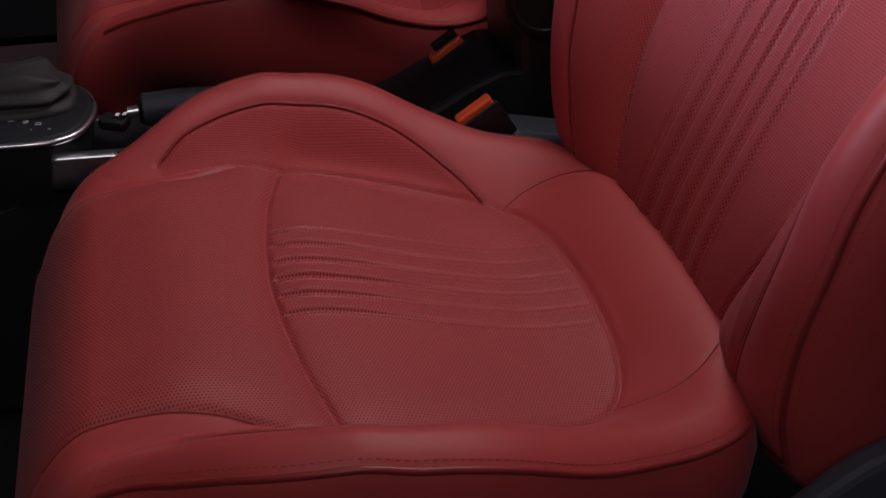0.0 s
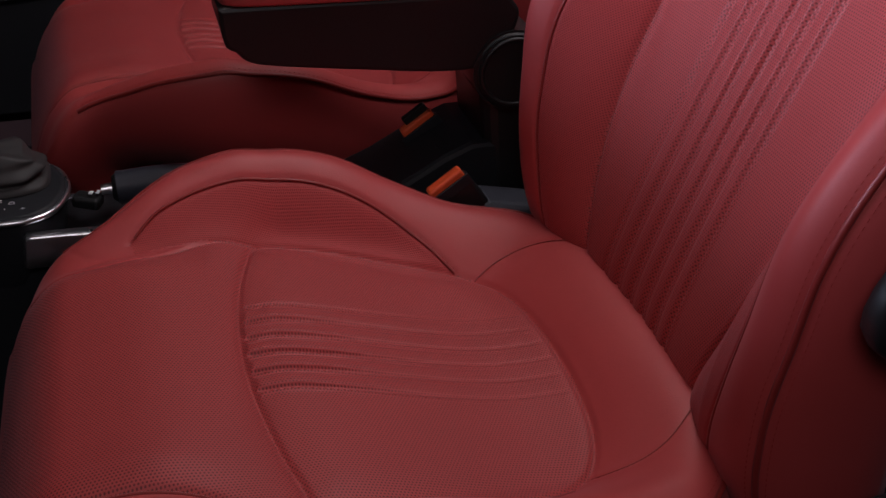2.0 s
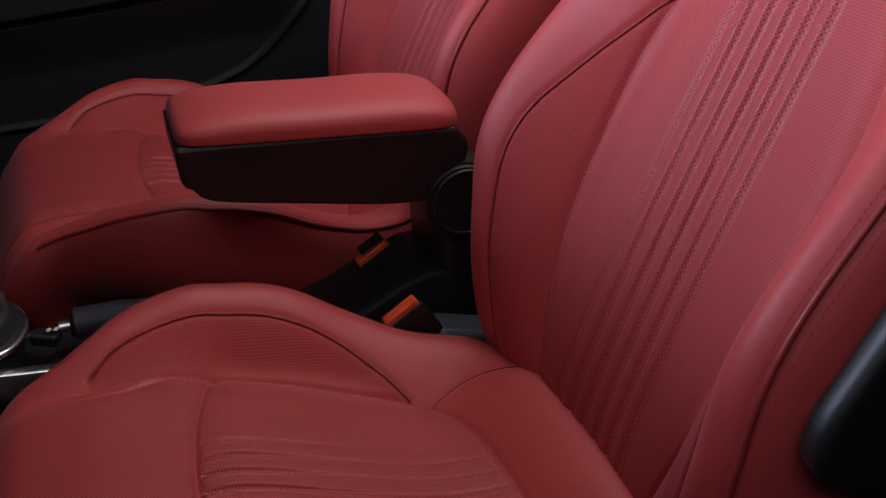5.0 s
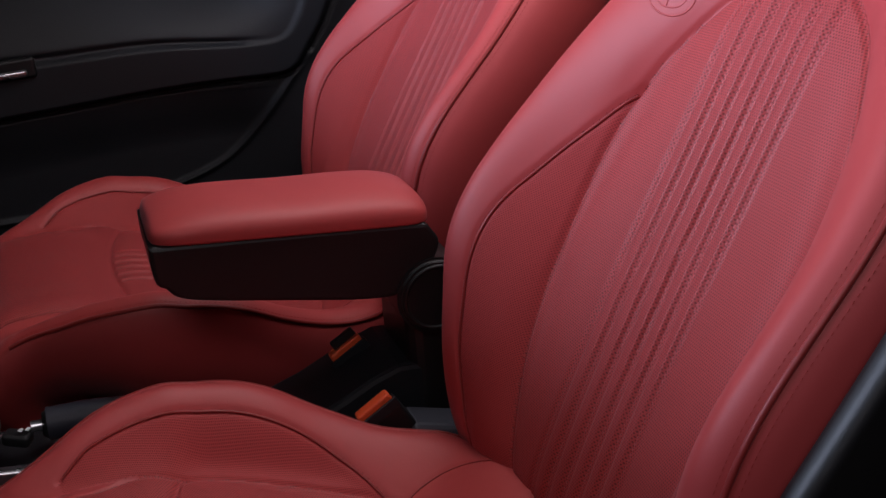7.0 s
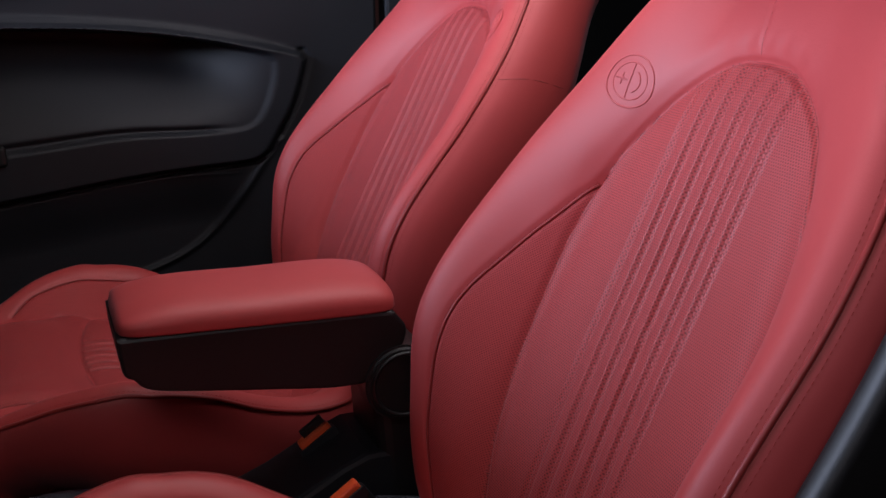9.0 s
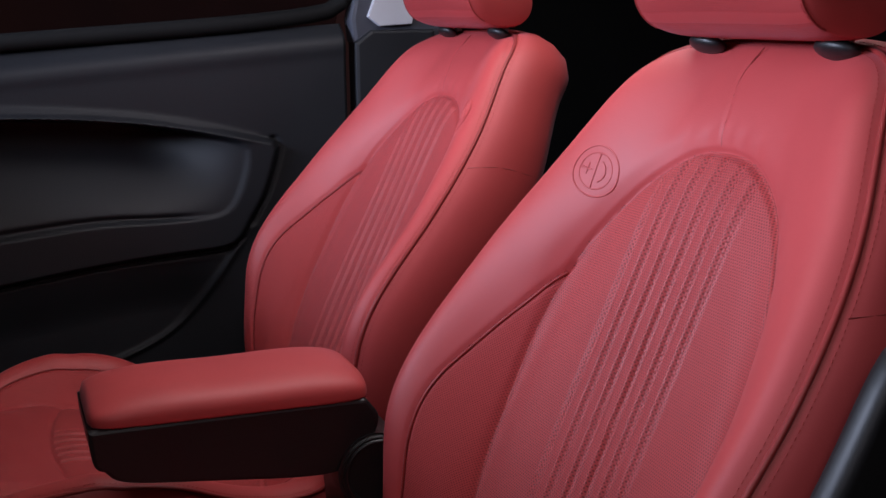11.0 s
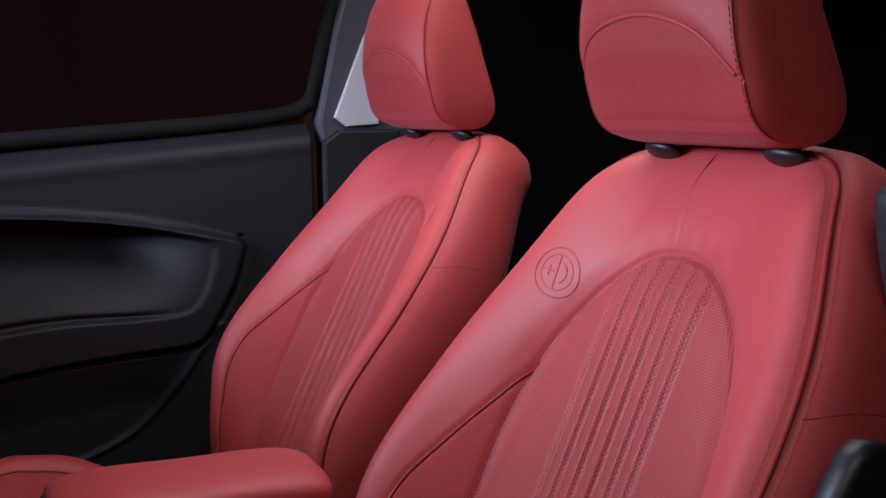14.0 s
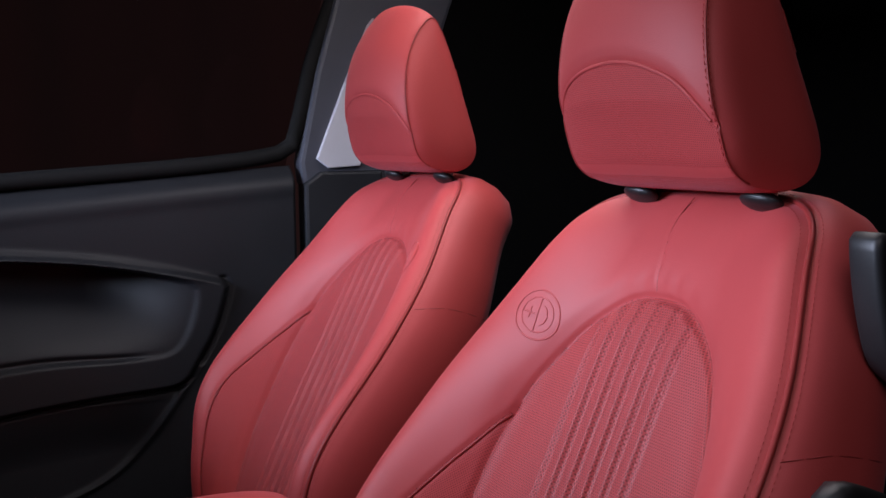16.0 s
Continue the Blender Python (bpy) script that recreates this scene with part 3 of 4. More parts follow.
def build_headrest(seat):
    """A wedge-shaped pillow: one front face that wraps over the top, two flat side panels sewn on."""
    head = new("headrest")
    head.parent = seat
    n = 260
    ring = curve_points(HEAD_FRONT + HEAD_BACK, n, closed=True)
    pu, pw = ring[:, 0], ring[:, 1]
    cu, cw = 0.651, 0.062
    half, panel = 0.112, 18
    q = np.linspace(-1, 1, 121)
    q = np.sign(q) * (1 - (1 - np.abs(q)) ** 1.35)
    to_front = np.clip((pw - cw) / 0.05 + 0.35, 0, 1)

    def loop(across, k, out=0.0):
        """The profile at a place across the pillow, drawn in by k towards its middle."""
        u, w = cu + (pu - cu) * k, cw + (pw - cw) * k
        bulge = 1 - abs(across) ** 2.4
        w = w + 0.020 * bulge * to_front
        u = u + 0.010 * bulge * smoothstep(0.70, 0.77, pu)
        v = (across * half + math.copysign(out, across)) * (1.0 - 0.16 * smoothstep(0.60, 0.78, u))
        return np.stack([u, v, w], -1)

    loops = []
    for k in np.linspace(0.0004, 0.985, panel):
        loops.append(loop(-1.0, 0.955 * k, 0.008 * (1 - k ** 4)))
    for a in q:
        loops.append(loop(a, 1 - 0.045 * abs(a) ** 9))
    for k in np.linspace(0.985, 0.0004, panel):
        loops.append(loop(1.0, 0.955 * k, 0.008 * (1 - k ** 4)))
    g = np.array(loops)
    u, v, w = g[..., 0], g[..., 1], g[..., 2]
    front = (w > 0.04 + 0.3 * np.clip(0.62 - u, 0, 1)) & (to_front > 0.3)[None, :]
    body = np.zeros(len(g), bool)
    body[panel:-panel] = True
    rel = np.where(front & body[:, None], u - ARCH(v), 1.0)
    # sewn line of the arch sinks, the panel above it stands a little proud
    g[..., 2] -= np.where(np.abs(rel) < 0.02, 0.0022 * np.exp(-(rel / 0.0020) ** 2), 0.0)
    g[..., 2] += np.where(front & body[:, None] & (rel < 0.5), 0.0016 * smoothstep(0.0, 0.012, rel), 0.0)
    p = on_back(g[..., 0], g[..., 1], g[..., 2])
    f = grid_faces(len(g), n, True)
    face = (front & body[:, None] & (rel < 0))[:-1].ravel()
    side = np.repeat((np.arange(len(g) - 1) < panel) | (np.arange(len(g) - 1) >= len(g) - panel - 1), n)
    low = np.repeat(((pu < 0.60) & (pw < 0.05))[None], len(g) - 1, 0).ravel()
    ids = np.where(side, np.where(np.repeat(np.arange(len(g) - 1), n) < panel, 3, 4), np.where(face | low, 1, 2))
    run = np.concatenate([[0], np.cumsum(np.linalg.norm(np.diff(ring, axis=0), axis=1))])
    uv = np.stack([v, np.repeat(run[None], len(g), 0)], -1).reshape(-1, 2)
    split_panels(p.reshape(-1, 3), f, uv, ids, {
        1: ("headrest_face", M_FINE, "perforated red leather face"), 2: ("headrest_front", M_RED, ""),
        3: ("headrest_side", M_RED, ""), 4: ("headrest_side", M_RED, "")}, head)
    keep = np.where((pw > 0.035) | (pu > 0.70))[0]
    k0 = int(np.argmax(np.diff(np.concatenate([keep, [keep[0] + n]]))))
    order = np.roll(keep, -k0 - 1)
    lines = []
    for edge, inner, outer in ((panel, panel + 4, panel - 1), (len(g) - panel - 1, len(g) - panel - 5, len(g) - panel)):
        tube("headrest_seam", p[edge][order], 0.0010, M_PIPE, head)
        for other, share in ((inner, 0.6), (outer, 1.0)):
            lines.append((p[edge] * (1 - share) + p[other] * share)[order] + 0.0004 * BN)
    stitches("headrest_stitching", lines, 0.0030, 0.0024, 0.00045, head)
    vv = np.linspace(-0.106, 0.109, 70)
    arch = []
    for b in vv:
        i = panel + int(np.argmin(np.abs(v[panel:-panel, 0] - b)))
        ok = np.where(front[i])[0]
        ok = ok[np.argsort(u[i, ok])]
        arch.append(on_back(ARCH(b), b, np.interp(ARCH(b), u[i, ok], w[i, ok]) + 0.0006))
    for _ in range(3):
        arch[1:-1] = [(l + 2 * m + r) / 4 for l, m, r in zip(arch[:-2], arch[1:-1], arch[2:])]
    tube("headrest_piping", curve_points(arch, 90), 0.0017, M_RED, head)
    for s in (0.084, -0.084):
        line = [on_back(np.array(a), np.array(s), np.array(b)) for a, b in ((0.55, -0.03), (0.60, 0.0), (0.64, 0.025))]
        tube("headrest_post", curve_points(line, 12), 0.006, M_CHROME, head, sides=12, label="steel post")
        bm = bmesh.new()
        bmesh.ops.create_uvsphere(bm, u_segments=24, v_segments=12, radius=1.0)
        bmesh.ops.scale(bm, vec=(0.014, 0.022, 0.0075), verts=bm.verts)
        c = on_back(np.array(0.5830), np.array(s), np.array(0.000))
        bm.transform(pose(*c, 0, 26, 0))
        part("headrest_collar", bm, M_BLACK, head, "black plastic collar", smooth=True)


def build_seat(m, label, slide=(0, 0, 0)):
    """slide: how far the cushion is drawn out from under the backrest."""
    seat = empty("front_seat", m, label, "car seat", "front seats")
    build_cushion(seat)
    for piece in seat.children:
        piece.location = slide
    height = build_backrest(seat)
    build_headrest(seat)
    bm = rounded_box(0.34, 0.34, 0.16, 0.02)
    bm.transform(pose(0.18, 0, 0.135))
    part("seat_base", bm, M_BLACK, seat, "black seat base")
    bm = rounded_box(0.50, 0.40, 0.06, 0.01)
    bm.transform(pose(0.16, 0, 0.03))
    part("seat_rail", bm, M_BLACK, seat, "black floor rail")
    return seat, height


def emblem(seat, cu, cv, height):
    """A pressed round crest with plain shapes."""

    def lift(pts, off=0.0006):
        l = np.array(pts)
        return on_back(l[:, 0], l[:, 1], height(l[:, 0], l[:, 1], np.full(len(l), 0.05)) + off - 0.0005)

    ob = new("pressed_crest")
    ob.parent = seat
    ob["label"] = "round crest pressed into the leather"
    for r, thick in ((0.0238, 0.0012), (0.0170, 0.0010)):
        tube("crest_ring", lift([(cu + r * math.cos(a), cv + r * math.sin(a)) for a in np.linspace(0, 2 * math.pi, 48, endpoint=False)], 0.0002), thick * 0.9, M_RED, ob, closed=True)
    shapes = [[(-0.0160, 0.0), (0.0160, 0.0)], [(0.0, 0.003), (0.0, 0.0145)], [(-0.0055, 0.0085), (0.0055, 0.0085)],
              [(0.0105 * math.cos(a), -0.0105 * math.sin(a)) for a in np.linspace(0.5, 2.64, 9)]]
    for line in shapes:
        tube("crest_bar", lift(curve_points([(cu + a, cv + b) for a, b in line], 14), 0.0003), 0.0010, M_RED, ob)
    return ob


near_seat, back_height = build_seat(pose(0, 0.735, 0), "red leather bucket seat with perforated ribbed inserts and piping")
emblem(near_seat, 0.446, 0.142, back_height)

# black cover along the near seat's outer side, and the belt guide on its shoulder
cover = curve_points([(0.125, 0.035), (0.15, 0.052), (0.2, 0.046), (0.3, 0.036), (0.385, 0.036), (0.40, 0.02), (0.40, -0.08), (0.3, -0.11), (0.15, -0.10), (0.125, -0.02)], 60, closed=True)
bm = prism([(float(a), float(b)) for a, b in cover], 0.024, 0.009, 3)
mat = Matrix(((BU[0], 0, BN[0], BO[0]), (0, -1, 0, -0.272), (BU[2], 0, BN[2], BO[2]), (0, 0, 0, 1)))
bm.transform(mat)
bmesh.ops.recalc_face_normals(bm, faces=bm.faces[:])
part("side_cover", bm, M_BLACK, near_seat, "black plastic side cover", smooth=True)
guide = curve_points([(0.558, 0.030), (0.562, 0.0), (0.556, -0.05), (0.476, -0.09), (0.472, -0.035), (0.505, -0.004), (0.536, 0.018)], 40, closed=True)
bm = prism([(float(a), float(b)) for a, b in guide], 0.03, 0.006, 3)
bm.transform(Matrix(((BU[0], 0, BN[0], BO[0]), (0, -1, 0, -0.215), (BU[2], 0, BN[2], BO[2]), (0, 0, 0, 1))))
bmesh.ops.recalc_face_normals(bm, faces=bm.faces[:])
part("belt_guide", bm, M_BLACK, near_seat, "black plastic belt guide", smooth=True)


valance = curve_points([(0.20, 0.10), (0.215, 0.17), (0.27, 0.235), (0.33, 0.290), (0.385, 0.345), (0.43, 0.36), (0.50, 0.36), (0.52, 0.10)], 50, closed=True)
bm = prism([(float(a), float(b)) for a, b in valance], 0.02, 0.006, 2)
bm.transform(pose(0, -0.285, 0))
part("side_valance", bm, M_DARKGREY, near_seat, "dark grey plastic side valance", smooth=False)


bm = rounded_box(0.07, 0.05, 0.03, 0.008)
bm.transform(pose(0.350, 0.265, 0.305, 0, 12, 0))
part("recliner_cover", bm, M_DARKGREY, near_seat, "dark grey recliner cover")


# the far seat leans back a little more
recline(28.8)
far_seat, far_height = build_seat(pose(0.0174, 1.436, 0.0112, 0, 0, 2.2), "red leather bucket seat with perforated ribbed inserts, leaning back a little", (-0.014, 0, 0.005))
emblem(far_seat, 0.456, -0.157, far_height)
for child in far_seat.children:
    if child.name.startswith("headrest"):
        child.location = (0.003, 0, 0.002)


# ---- armrest between the seats ----
armrest = empty("armrest", pose(0, 1.10, 0), "red leather padded armrest over a black plastic box, folded down", "armrest")


def build_armrest():
    # pad: a long rounded cushion
    rows, cols = 90, 64
    t = np.linspace(0, 1, rows)
    x = 0.078 + 0.282 * t
    end = (1 - np.abs(2 * t - 1) ** 9) ** (1 / 3.0)
    ang = np.linspace(0, 2 * np.pi, cols, endpoint=False)
    sq = lambda q, e: np.sign(q) * np.abs(q) ** e
    top = spline([0, 0.1, 0.5, 0.9, 1], [0.018, 0.024, 0.028, 0.028, 0.024])(t)
    zc = 0.532 - 0.006 * t
    y = 0.072 * (0.6 + 0.4 * end)[:, None] * sq(np.cos(ang), 0.55)[None]
    sn = sq(np.sin(ang), 0.62)[None]
    z = zc[:, None] + np.where(sn > 0, sn * (top * (0.35 + 0.65 * end))[:, None] * (1 - 0.12 * (y / 0.072) ** 2), sn * 0.006)
    p = np.stack([np.repeat(x[:, None], cols, 1), y, z], -1)
    p = np.concatenate([np.repeat(p[:1].mean(1, keepdims=True), cols, 1), p, np.repeat(p[-1:].mean(1, keepdims=True), cols, 1)], 0)
    mesh_object("armrest_pad", p.reshape(-1, 3), grid_faces(rows + 2, cols, True)[:, ::-1].tolist(), M_RED, armrest, label="padded red leather lid")
    box = curve_points([(0.0765, 0.5285), (0.0765, 0.526), (0.078, 0.50), (0.082, 0.487), (0.090, 0.486), (0.096, 0.476), (0.115, 0.469), (0.20, 0.458), (0.31, 0.444), (0.345, 0.455), (0.372, 0.50), (0.357, 0.519), (0.354, 0.5235), (0.345, 0.524), (0.20, 0.527), (0.082, 0.5285)], 140, closed=True)
    bm = prism([(float(a), float(b)) for a, b in box], 0.138, 0.004, 2)
    bm.transform(pose(0, -0.069, 0))
    part("armrest_box", bm, M_BLACK, armrest, "black plastic storage box", smooth=False)
    bm = cylinder(0.042, 0.15, 48)
    bmesh.ops.bevel(bm, geom=[e for e in bm.edges if abs(e.verts[0].co.z - e.verts[1].co.z) < 1e-5], offset=0.004, segments=3, affect="EDGES")
    bm.transform(pose(0.362, 0, 0.444, 90, 0, 0))
    part("armrest_hinge", bm, M_BLACK, armrest, "round black hinge", smooth=False)
    ring = [(0.362 + 0.034 * math.cos(a), -0.0755, 0.444 + 0.034 * math.sin(a)) for a in np.linspace(0, 2 * math.pi, 48, endpoint=False)]
    tube("hinge_ring", ring, 0.0024, M_BLACK, armrest, closed=True)
    bm = rounded_box(0.075, 0.12, 0.44, 0.015)
    bm.transform(pose(0.385, 0, 0.225, 0, -4, 0))
    part("armrest_bracket", bm, M_BLACK, armrest, "black bracket to the floor")


build_armrest()


# ---- belt buckles ----
def buckle(m, label, marks, slot):
    ob = empty("belt_buckle", m, label, "belt buckle", "belt buckles")
    bm = rounded_box(0.047, 0.023, 0.085, 0.005)
    bm.transform(pose(0, 0, -0.055))
    part("buckle_body", bm, M_BLACK, ob)
    bm = rounded_box(0.041, 0.015, 0.014, 0.003)
    bm.transform(pose(0, 0, -0.010))
    part("release_button", bm, M_ORANGE, ob, "orange-red release button")
    if slot:
        bm = rounded_box(0.030, 0.008, 0.012, 0.0015)
        bm.transform(pose(0.004, 0.003, -0.0005))
        part("tongue_slot", bm, M_BLACK, ob)
    bm = rounded_box(0.048, 0.003, 0.012, 0.001)
    bm.transform(pose(0, -0.0115, -0.014))
    part("buckle_rim", bm, M_TRIM, ob)
    for i in range(marks):
        bm = rounded_box(0.009, 0.002, 0.0014, 0.0005, 1)
        bm.transform(pose(0.013, -0.0122, -0.031 - 0.005 * i))
        part("printed_mark", bm, M_WHITE, ob)
    bm = rounded_box(0.022, 0.012, 0.22, 0.004)
    bm.transform(pose(0.0, 0, -0.20))
    part("buckle_stalk", bm, M_BLACK, ob)
    return ob


buckle(pose(0.281, 1.125, 0.362, 0, -35, 0), "black belt buckle with an orange release button and white marks", 3, True)
buckle(pose(0.277, 0.992, 0.353, 0, -35, 0), "black belt buckle with an orange release button, beside the console", 0, False)

# ---- centre console ----
console = empty("centre_console", pose(0, 1.10, 0), "dark centre console with a gaitered selector and satin metal trim", "console")


def build_console():
    base = curve_points([(-0.70, 0.01), (-0.70, 0.25), (-0.20, 0.25), (-0.12, 0.295), (-0.03, 0.300), (0.08, 0.29), (0.2, 0.30), (0.26, 0.33), (0.33, 0.372), (0.40, 0.35), (0.44, 0.20), (0.44, 0.01)], 80, closed=True)
    bm = prism([(float(x), float(z)) for x, z in base], 0.118, 0.006, 2)
    bm.transform(pose(0, -0.059, 0))
    part("console_body", bm, M_TRIM, console)
    # raised pod round the selector, with rounded rear end
    plan = [(-0.42, -0.052), (-0.25, -0.062), (-0.169, -0.064), (-0.138, -0.066), (-0.117, -0.064), (-0.097, -0.050), (-0.087, -0.021), (-0.084, 0.0)]
    ring = curve_points(plan + [(x, -y) for x, y in reversed(plan[:-1])], 120, closed=True)
    rows = []
    for z, k in ((0.205, 0.55), (0.235, 0.80), (0.262, 0.91), (0.30, 0.97), (0.333, 1.0), (0.3385, 0.99), (0.3395, 0.955), (0.3385, 0.2), (0.3385, 0.01)):
        rows.append(np.stack([(ring[:, 0] + 0.22) * k - 0.22, ring[:, 1] * k, np.full(len(ring), z)], 1))
    mesh_object("selector_pod", np.concatenate(rows), grid_faces(len(rows), len(ring), True).tolist(), M_TRIM, console)
    tube("selector_rim", np.stack([(ring[:, 0] + 0.22) * 1.004 - 0.22, ring[:, 1] * 1.01, np.full(len(ring), 0.3335)], 1), 0.0036, M_CHROME, console, closed=True, label="satin metal rim")
    # soft gaiter with folds
    nr, nc = 26, 90
    t = np.linspace(0, 1, nr)[:, None]
    a = np.linspace(0, 2 * np.pi, nc, endpoint=False)[None, :]
    sq = lambda q, e: np.sign(q) * np.abs(q) ** e
    shrink = 1 - 0.42 * t ** 1.6
    fold = 1 - 0.13 * np.exp(-((t - 0.22 - 0.05 * np.sin(a)) / 0.09) ** 2) - 0.06 * np.exp(-((t - 0.62 - 0.08 * np.sin(2 * a)) / 0.12) ** 2) + 0.04 * np.sin(5 * a + 4 * t) * t * (1 - t) * 4
    x = -0.178 + 0.01 * t + 0.078 * sq(np.cos(a), 0.55) * shrink * fold
    y = 0.018 + 0.042 * sq(np.sin(a), 0.55) * shrink * fold
    z = 0.340 + 0.036 * t ** 0.8 + 0.003 * np.sin(3 * a + 6 * t) * t + 0 * a
    p = np.stack([x, y, z], -1)
    p = np.concatenate([p, np.repeat(p[-1:].mean(1, keepdims=True), nc, 1)], 0)
    mesh_object("selector_gaiter", p.reshape(-1, 3), grid_faces(nr + 1, nc, True).tolist(), M_GAITER, console, label="creased black leather gaiter")
    edge = curve_points([(-0.130, 0.286), (-0.130, 0.289), (-0.127, 0.316), (-0.125, 0.3205), (-0.120, 0.321), (-0.06, 0.319), (0.05, 0.312), (0.05, 0.290), (-0.06, 0.286), (-0.126, 0.285)], 80, closed=True)
    bm = prism([(float(q), float(r)) for q, r in edge], 0.014, 0.003, 2)
    bm.transform(pose(0, -0.074, 0))
    part("console_trim", bm, M_CHROME, console, "satin metal edge trim", smooth=True)
    bm = rounded_box(0.028, 0.020, 0.013, 0.004)
    bm.transform(pose(-0.066, -0.010, 0.322, 0, 6, -20))
    part("console_switch", bm, M_BLACK, console, "black rocker switch")
    for dx in (-0.004, 0.003):
        bm = rounded_box(0.004, 0.007, 0.001, 0.0004, 1)
        bm.transform(pose(-0.058 + dx, -0.012, 0.3312, 0, 6, -20))
        part("printed_mark", bm, M_WHITE, console)
    bm = rounded_box(0.020, 0.010, 0.006, 0.002)
    bm.transform(pose(-0.082, 0.008, 0.318))
    part("switch_bezel", bm, M_CHROME, console, "satin metal bezel")


build_console()


def letters(text, m):
    data = bpy.data.curves.new("selector_marking", "FONT")
    data.body, data.size, data.extrude = text, 0.0085, 0.0002
    data.align_x = data.align_y = "CENTER"
    data.materials.append(M_WHITE)
    ob = new("selector_marking", data)
    ob.matrix_world = m
    ob.parent = console
    ob.matrix_parent_inverse = Matrix()
    return ob


for ch, lx, ly in (("R", -0.161, -0.023), ("N", -0.147, -0.029), ("D", -0.135, -0.035), ("-", -0.142, -0.047), ("+", -0.124, -0.049)):
    letters(ch, pose(lx, ly, 0.3402, 0, 0, 90))

handbrake = empty("handbrake_lever", pose(0, 1.10, 0), "dark grey leather handbrake grip lying flat on the console", "handbrake")
tube("handbrake_grip", curve_points([(-0.036, -0.004, 0.330), (-0.033, -0.004, 0.330), (0.02, -0.004, 0.333), (0.10, -0.004, 0.322), (0.2, -0.004, 0.27)], 30), 0.0170, M_GRIP, handbrake, sides=24)
bm = cylinder(0.0160, 0.006, 24, 0.012)
bm.transform(pose(-0.038, -0.004, 0.330, 0, -90, 0))
part("grip_end", bm, M_BLACK, handbrake, "black end cap", smooth=False)
tube("handbrake_button", [(-0.052, -0.004, 0.329), (-0.036, -0.004, 0.330)], 0.006, M_CHROME, handbrake, sides=16, label="satin metal button")

# ---- far door, pillar, window ----
DOOR_Y = 1.93
door = empty("door_1", pose(0, 0, 0), "charcoal plastic door card with a long scooped pull", "door", kind="structure")
BAND = curve_points([(-0.9, 0.745), (-0.5, 0.768), (-0.2, 0.772), (0.06, 0.764), (0.235, 0.750), (0.375, 0.722), (0.470, 0.702), (0.490, 0.694), (0.484, 0.665), (0.462, 0.60), (0.436, 0.560), (0.418, 0.528), (0.400, 0.512), (0.371, 0.506), (0.30, 0.503), (0.236, 0.499), (0.14, 0.490), (0.052, 0.478), (-0.2, 0.448), (-0.9, 0.43)], 160, closed=True)
SCOOP = curve_points([(-0.9, 0.735), (-0.4, 0.757), (0.06, 0.754), (0.24, 0.737), (0.36, 0.715), (0.425, 0.698), (0.434, 0.672), (0.415, 0.61), (0.392, 0.572), (0.35, 0.562), (0.18, 0.566), (0.04, 0.552), (-0.2, 0.535), (-0.9, 0.52)], 160, closed=True)
LOW = curve_points([(0.43, 0.545), (0.405, 0.515), (0.36, 0.448), (0.300, 0.375), (0.227, 0.336), (0.1, 0.30), (-0.3, 0.27)], 40)


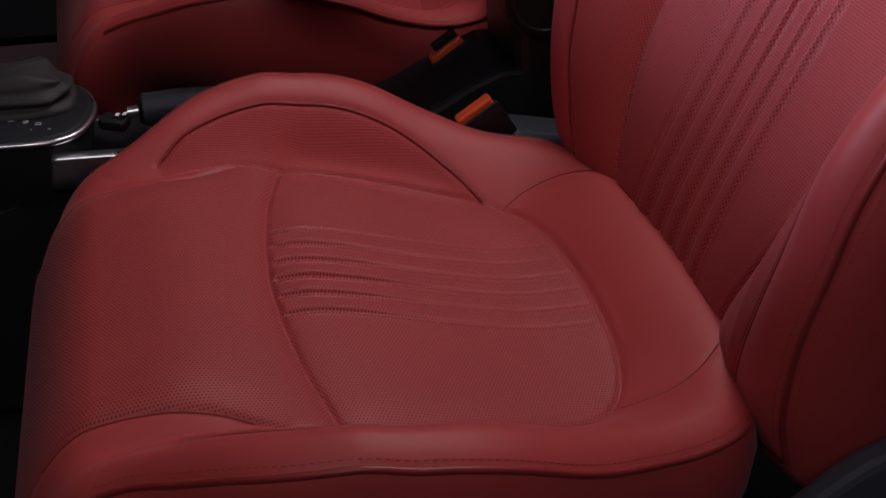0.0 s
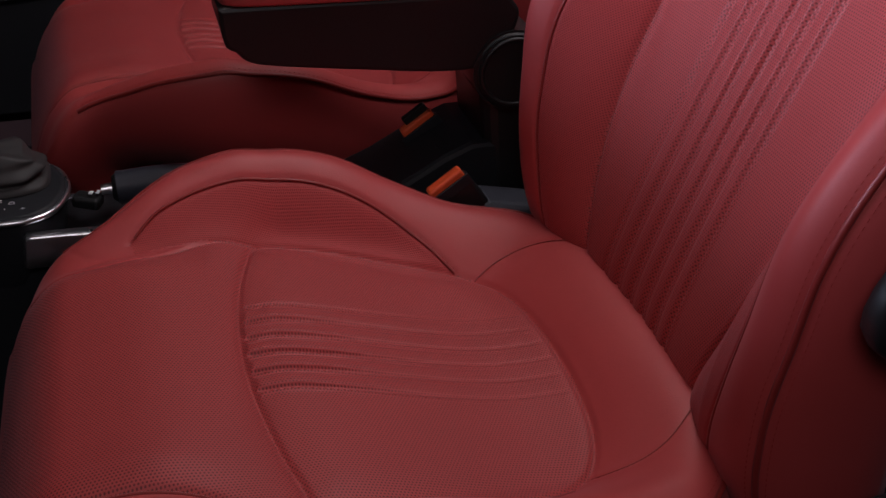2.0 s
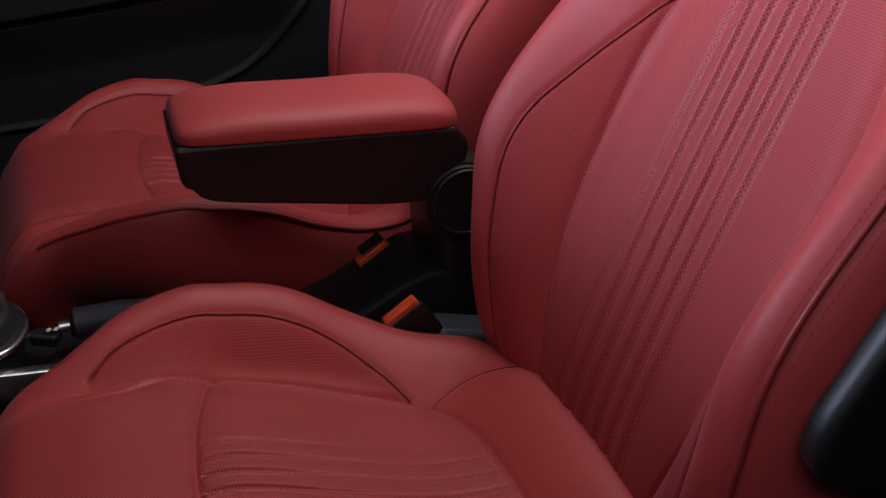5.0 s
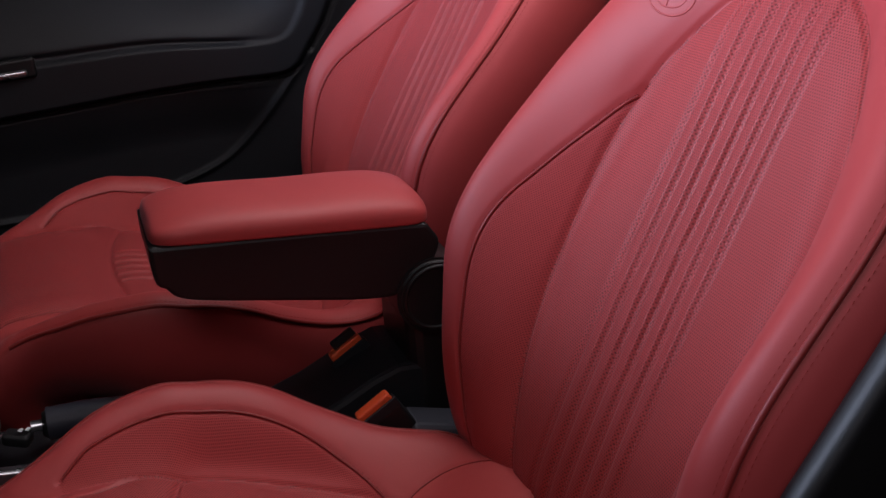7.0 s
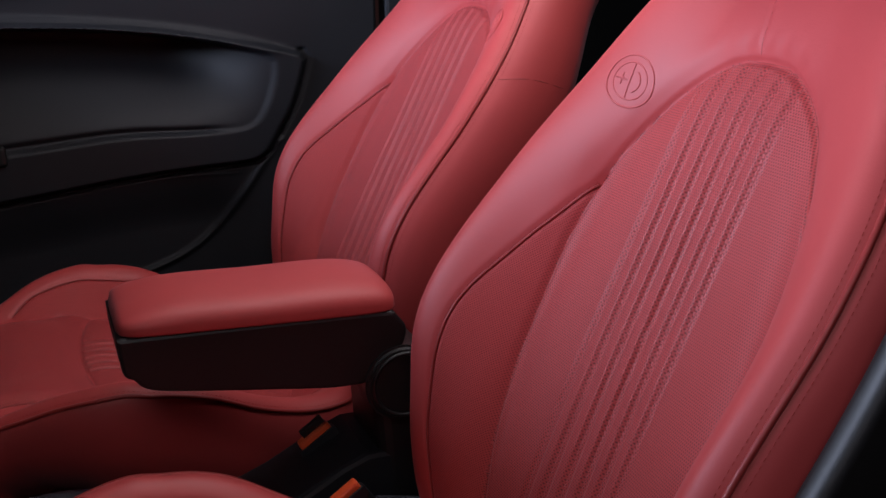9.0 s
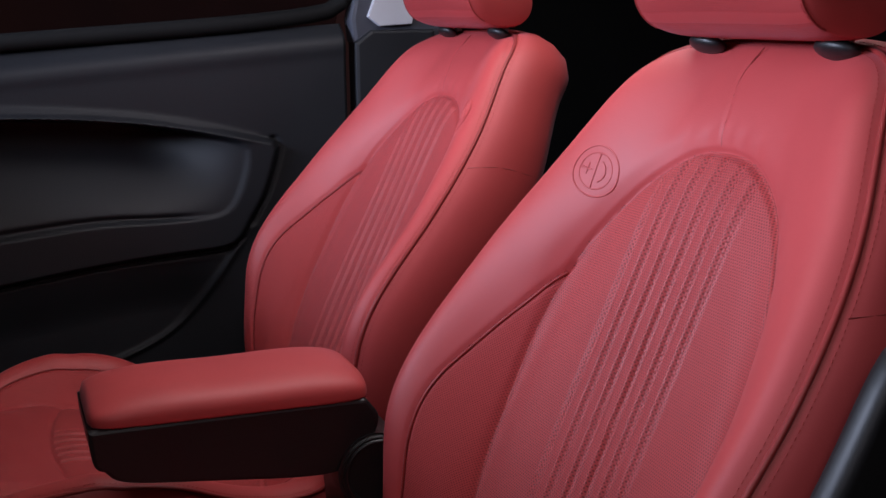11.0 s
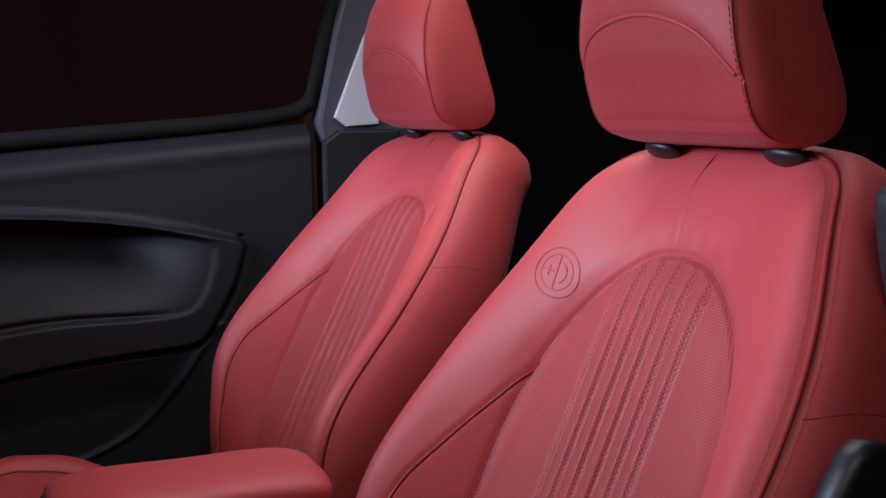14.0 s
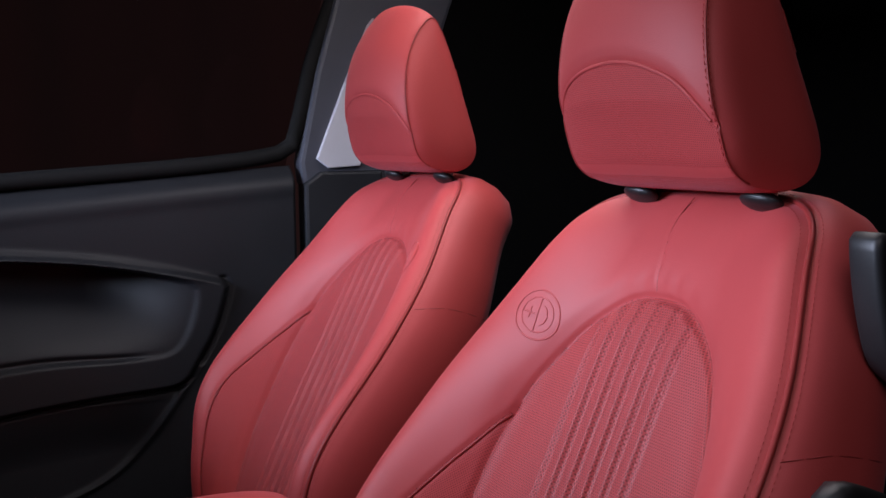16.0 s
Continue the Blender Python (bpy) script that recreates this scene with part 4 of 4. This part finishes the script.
def build_door():
    nx, nz = 300, 420
    gx, gz = np.meshgrid(np.linspace(-0.9, 0.617, nx), np.linspace(0, 1, nz), indexing="ij")
    top = 0.856 + 0.062 * gx
    z = 0.08 + (top - 0.08) * gz
    d_band, d_scoop = distance_to(gx, z, np.vstack([BAND, BAND[:1]])), distance_to(gx, z, np.vstack([SCOOP, SCOOP[:1]]))
    in_band, in_scoop = inside(gx, z, BAND), inside(gx, z, SCOOP)
    y = np.zeros_like(gx)
    y -= in_band * 0.018 * smoothstep(0, 0.012, d_band)
    zt = spline([-0.9, -0.4, 0.06, 0.24, 0.36, 0.43], [0.735, 0.757, 0.754, 0.737, 0.715, 0.696])(gx)
    zb = spline([-0.9, -0.2, 0.04, 0.18, 0.35, 0.43], [0.52, 0.535, 0.552, 0.563, 0.564, 0.580])(gx)
    g = np.clip((zt - z) / (zt - zb), 0, 1)
    # an overhanging lip above, a long slope out to the lower edge, a soft ramp at the end
    y += in_scoop * (0.10 * smoothstep(0.0, 0.07, g) * (1 - smoothstep(0.10, 1.0, g)) * (1 - smoothstep(0.24, 0.435, gx)) + 0.004 * smoothstep(0, 0.01, d_scoop))
    y += in_scoop * 0.007 * np.exp(-((g - 0.93) / 0.030) ** 2) * (1 - smoothstep(0.28, 0.36, gx))
    y -= 0.006 * np.exp(-((zt + 0.008 - z) / 0.007) ** 2) * (1 - smoothstep(0.40, 0.47, gx)) * (z > 0.5)
    y += 0.007 * np.exp(-(d_band / 0.0035) ** 2) * ((z < 0.69) | (gx > 0.47))
    under = z < 0.49
    y += 0.02 * under * ~in_band * smoothstep(0.0, 0.10, d_band) * (1 - smoothstep(0.30, 0.42, gx))
    y -= 0.007 * np.exp(-(distance_to(gx, z, LOW) / 0.005) ** 2)
    crease = 0.812 + 0.074 * gx
    y += 0.035 * smoothstep(0.0, 0.045, z - crease) ** 1.5
    y -= 0.002 * np.exp(-((z - crease + 0.004) / 0.012) ** 2)
    y += 0.02 * smoothstep(0.612, 0.6175, gx)
    v = np.stack([gx, DOOR_Y + y, z], -1)
    f = grid_faces(nx, nz, False)
    fb = (in_scoop[:-1, :-1]).ravel()
    bb = (in_band[:-1, :-1]).ravel() & ~fb
    ids = np.where(fb, 1, np.where(bb, 2, 3))
    split_panels(v.reshape(-1, 3), f, np.stack([gx, z], -1).reshape(-1, 2), ids, {1: ("door_scoop", M_TRIM, ""), 2: ("door_pull_band", M_TRIM, ""), 3: ("door_card", M_TRIM, "")}, door)
    bm = rounded_box(1.52, 0.06, 0.80, 0.005)
    bm.transform(pose(-0.143, DOOR_Y + 0.135, 0.43))
    part("door_shell", bm, M_BLACK, door)
    bm = rounded_box(0.090, 0.012, 0.034, 0.006)
    bm.transform(pose(-0.062, DOOR_Y - 0.020, 0.549, 0, -6, 0))
    part("handle_bezel", bm, M_BLACK, door, "black recessed handle surround")
    bm = rounded_box(0.066, 0.012, 0.012, 0.004)
    bm.transform(pose(-0.064, DOOR_Y - 0.024, 0.541, 0, -6, 0))
    part("door_handle", bm, M_CHROME, door, "satin metal handle")
    # frame round the window
    seal = curve_points([(-0.9, 0.812), (0.0, 0.870), (0.60, 0.905), (0.626, 0.945), (0.658, 1.089), (0.72, 1.24), (0.74, 1.3)], 60)
    tube("window_seal", [(a, DOOR_Y + 0.03, b) for a, b in seal], 0.015, M_RUBBER, door, sides=10, label="black rubber seal")


build_door()
window = empty("window_1", pose(0, 0, 0), "dark tinted side window glass", "window", kind="structure")
bm = prism([(-1.2, 0.78), (0.60, 0.88), (0.72, 1.35), (-0.6, 1.35)], 0.004)
bm.transform(pose(0, DOOR_Y + 0.03, 0))
pane = part("pane", bm, M_GLASS, window)
pane.visible_shadow = False

pillar = empty("pillar", pose(0, 0, 0), "slate pillar trim with a light grey upper half", "pillar", kind="structure")
bm = prism([(0.630, 0.86), (0.625, 0.90), (0.66, 1.06), (0.745, 1.35), (0.99, 1.35), (0.934, 1.20), (0.86, 1.0), (0.80, 0.86)], 0.05, 0.008)
bm.transform(pose(0, DOOR_Y + 0.005, 0))
part("pillar_frame", bm, M_DARKGREY, pillar)
bm = prism([(0.654, 0.905), (0.676, 0.888), (0.737, 0.891), (0.752, 0.96), (0.800, 1.12), (0.768, 1.160), (0.757, 1.147), (0.707, 1.034)], 0.03, 0.002)
bm.transform(pose(0, DOOR_Y - 0.004, 0))
part("pillar_upper", bm, M_GREY, pillar, "light grey upper trim")
bm = prism([(0.630, 0.10), (0.630, 0.86), (0.66, 0.882), (0.78, 0.882), (0.85, 0.10)], 0.05, 0.006)
bm.transform(pose(0, DOOR_Y - 0.005, 0))
part("pillar_lower", bm, M_TRIM, pillar)

# ---- cabin shell and studio ----
def slab(name, x0, x1, y0, y1, z0, z1, material, label, category):
    bm = bmesh.new()
    bmesh.ops.create_cube(bm, size=1.0)
    bmesh.ops.scale(bm, vec=(x1 - x0, y1 - y0, z1 - z0), verts=bm.verts)
    bmesh.ops.translate(bm, vec=((x0 + x1) / 2, (y0 + y1) / 2, (z0 + z1) / 2), verts=bm.verts)
    return tagged(part(name, bm, material, None), label, category, kind="structure")


slab("floor", -1.1, 2.2, 0.28, 1.99, -0.05, 0.0, M_CARPET, "black carpeted cabin floor", "floor")
# rear walls carry the cabin's shade in their colour
slab("wall_rear", 1.75, 1.80, 0.28, 1.99, 0.0, 1.40, M_REAR_SHADE, "rear of the cabin, coloured near black for its shade", "wall")
slab("wall_side", 0.86, 1.75, 1.94, 1.99, 0.0, 1.40, M_REAR_SHADE, "rear side of the cabin, coloured near black for its shade", "wall")
slab("wall_front", -1.1, -1.05, 0.28, 1.99, 0.0, 0.80, M_BLACK, "black front of the cabin", "wall")
slab("ceiling", 1.0, 1.80, 0.36, 1.99, 1.40, 1.44, M_BLACK, "dark roof lining", "ceiling")
# bar added out of view to cut the windscreen lamp above shoulder height
slab("roof_header", -0.40, -0.32, 0.28, 1.99, 1.155, 1.42, M_BLACK, "unseen black bar that keeps the windscreen lamp off the headrests", "roof")
slab("ground", -6, 6, -5, 6, -0.40, -0.35, M_STUDIO, "dark studio floor", "floor")
# emissive sheet that supplies the faint glow seen through the window
slab("backdrop", -6, 6, 5.9, 6, -0.35, 4.0, M_BACKDROP_GLOW, "red-brown backdrop behind the car with its own faint streaky glow", "backdrop")

# unseen dashboard stand-in, its height set to shade footwells and lower backrests
dash_blocker = curve_points([(-1.05, 0.30), (-1.05, 1.037), (-0.85, 1.047), (-0.66, 1.022), (-0.60, 0.95), (-0.62, 0.60), (-0.75, 0.45)], 50, closed=True)
bm = prism([(float(x), float(z)) for x, z in dash_blocker], 1.65, 0.0)
bm.transform(pose(0, 0.31, 0))
tagged(part("dashboard", bm, M_BLACK, None), "unseen black block in place of a dashboard, shading the lower seats", "dashboard", kind="structure")
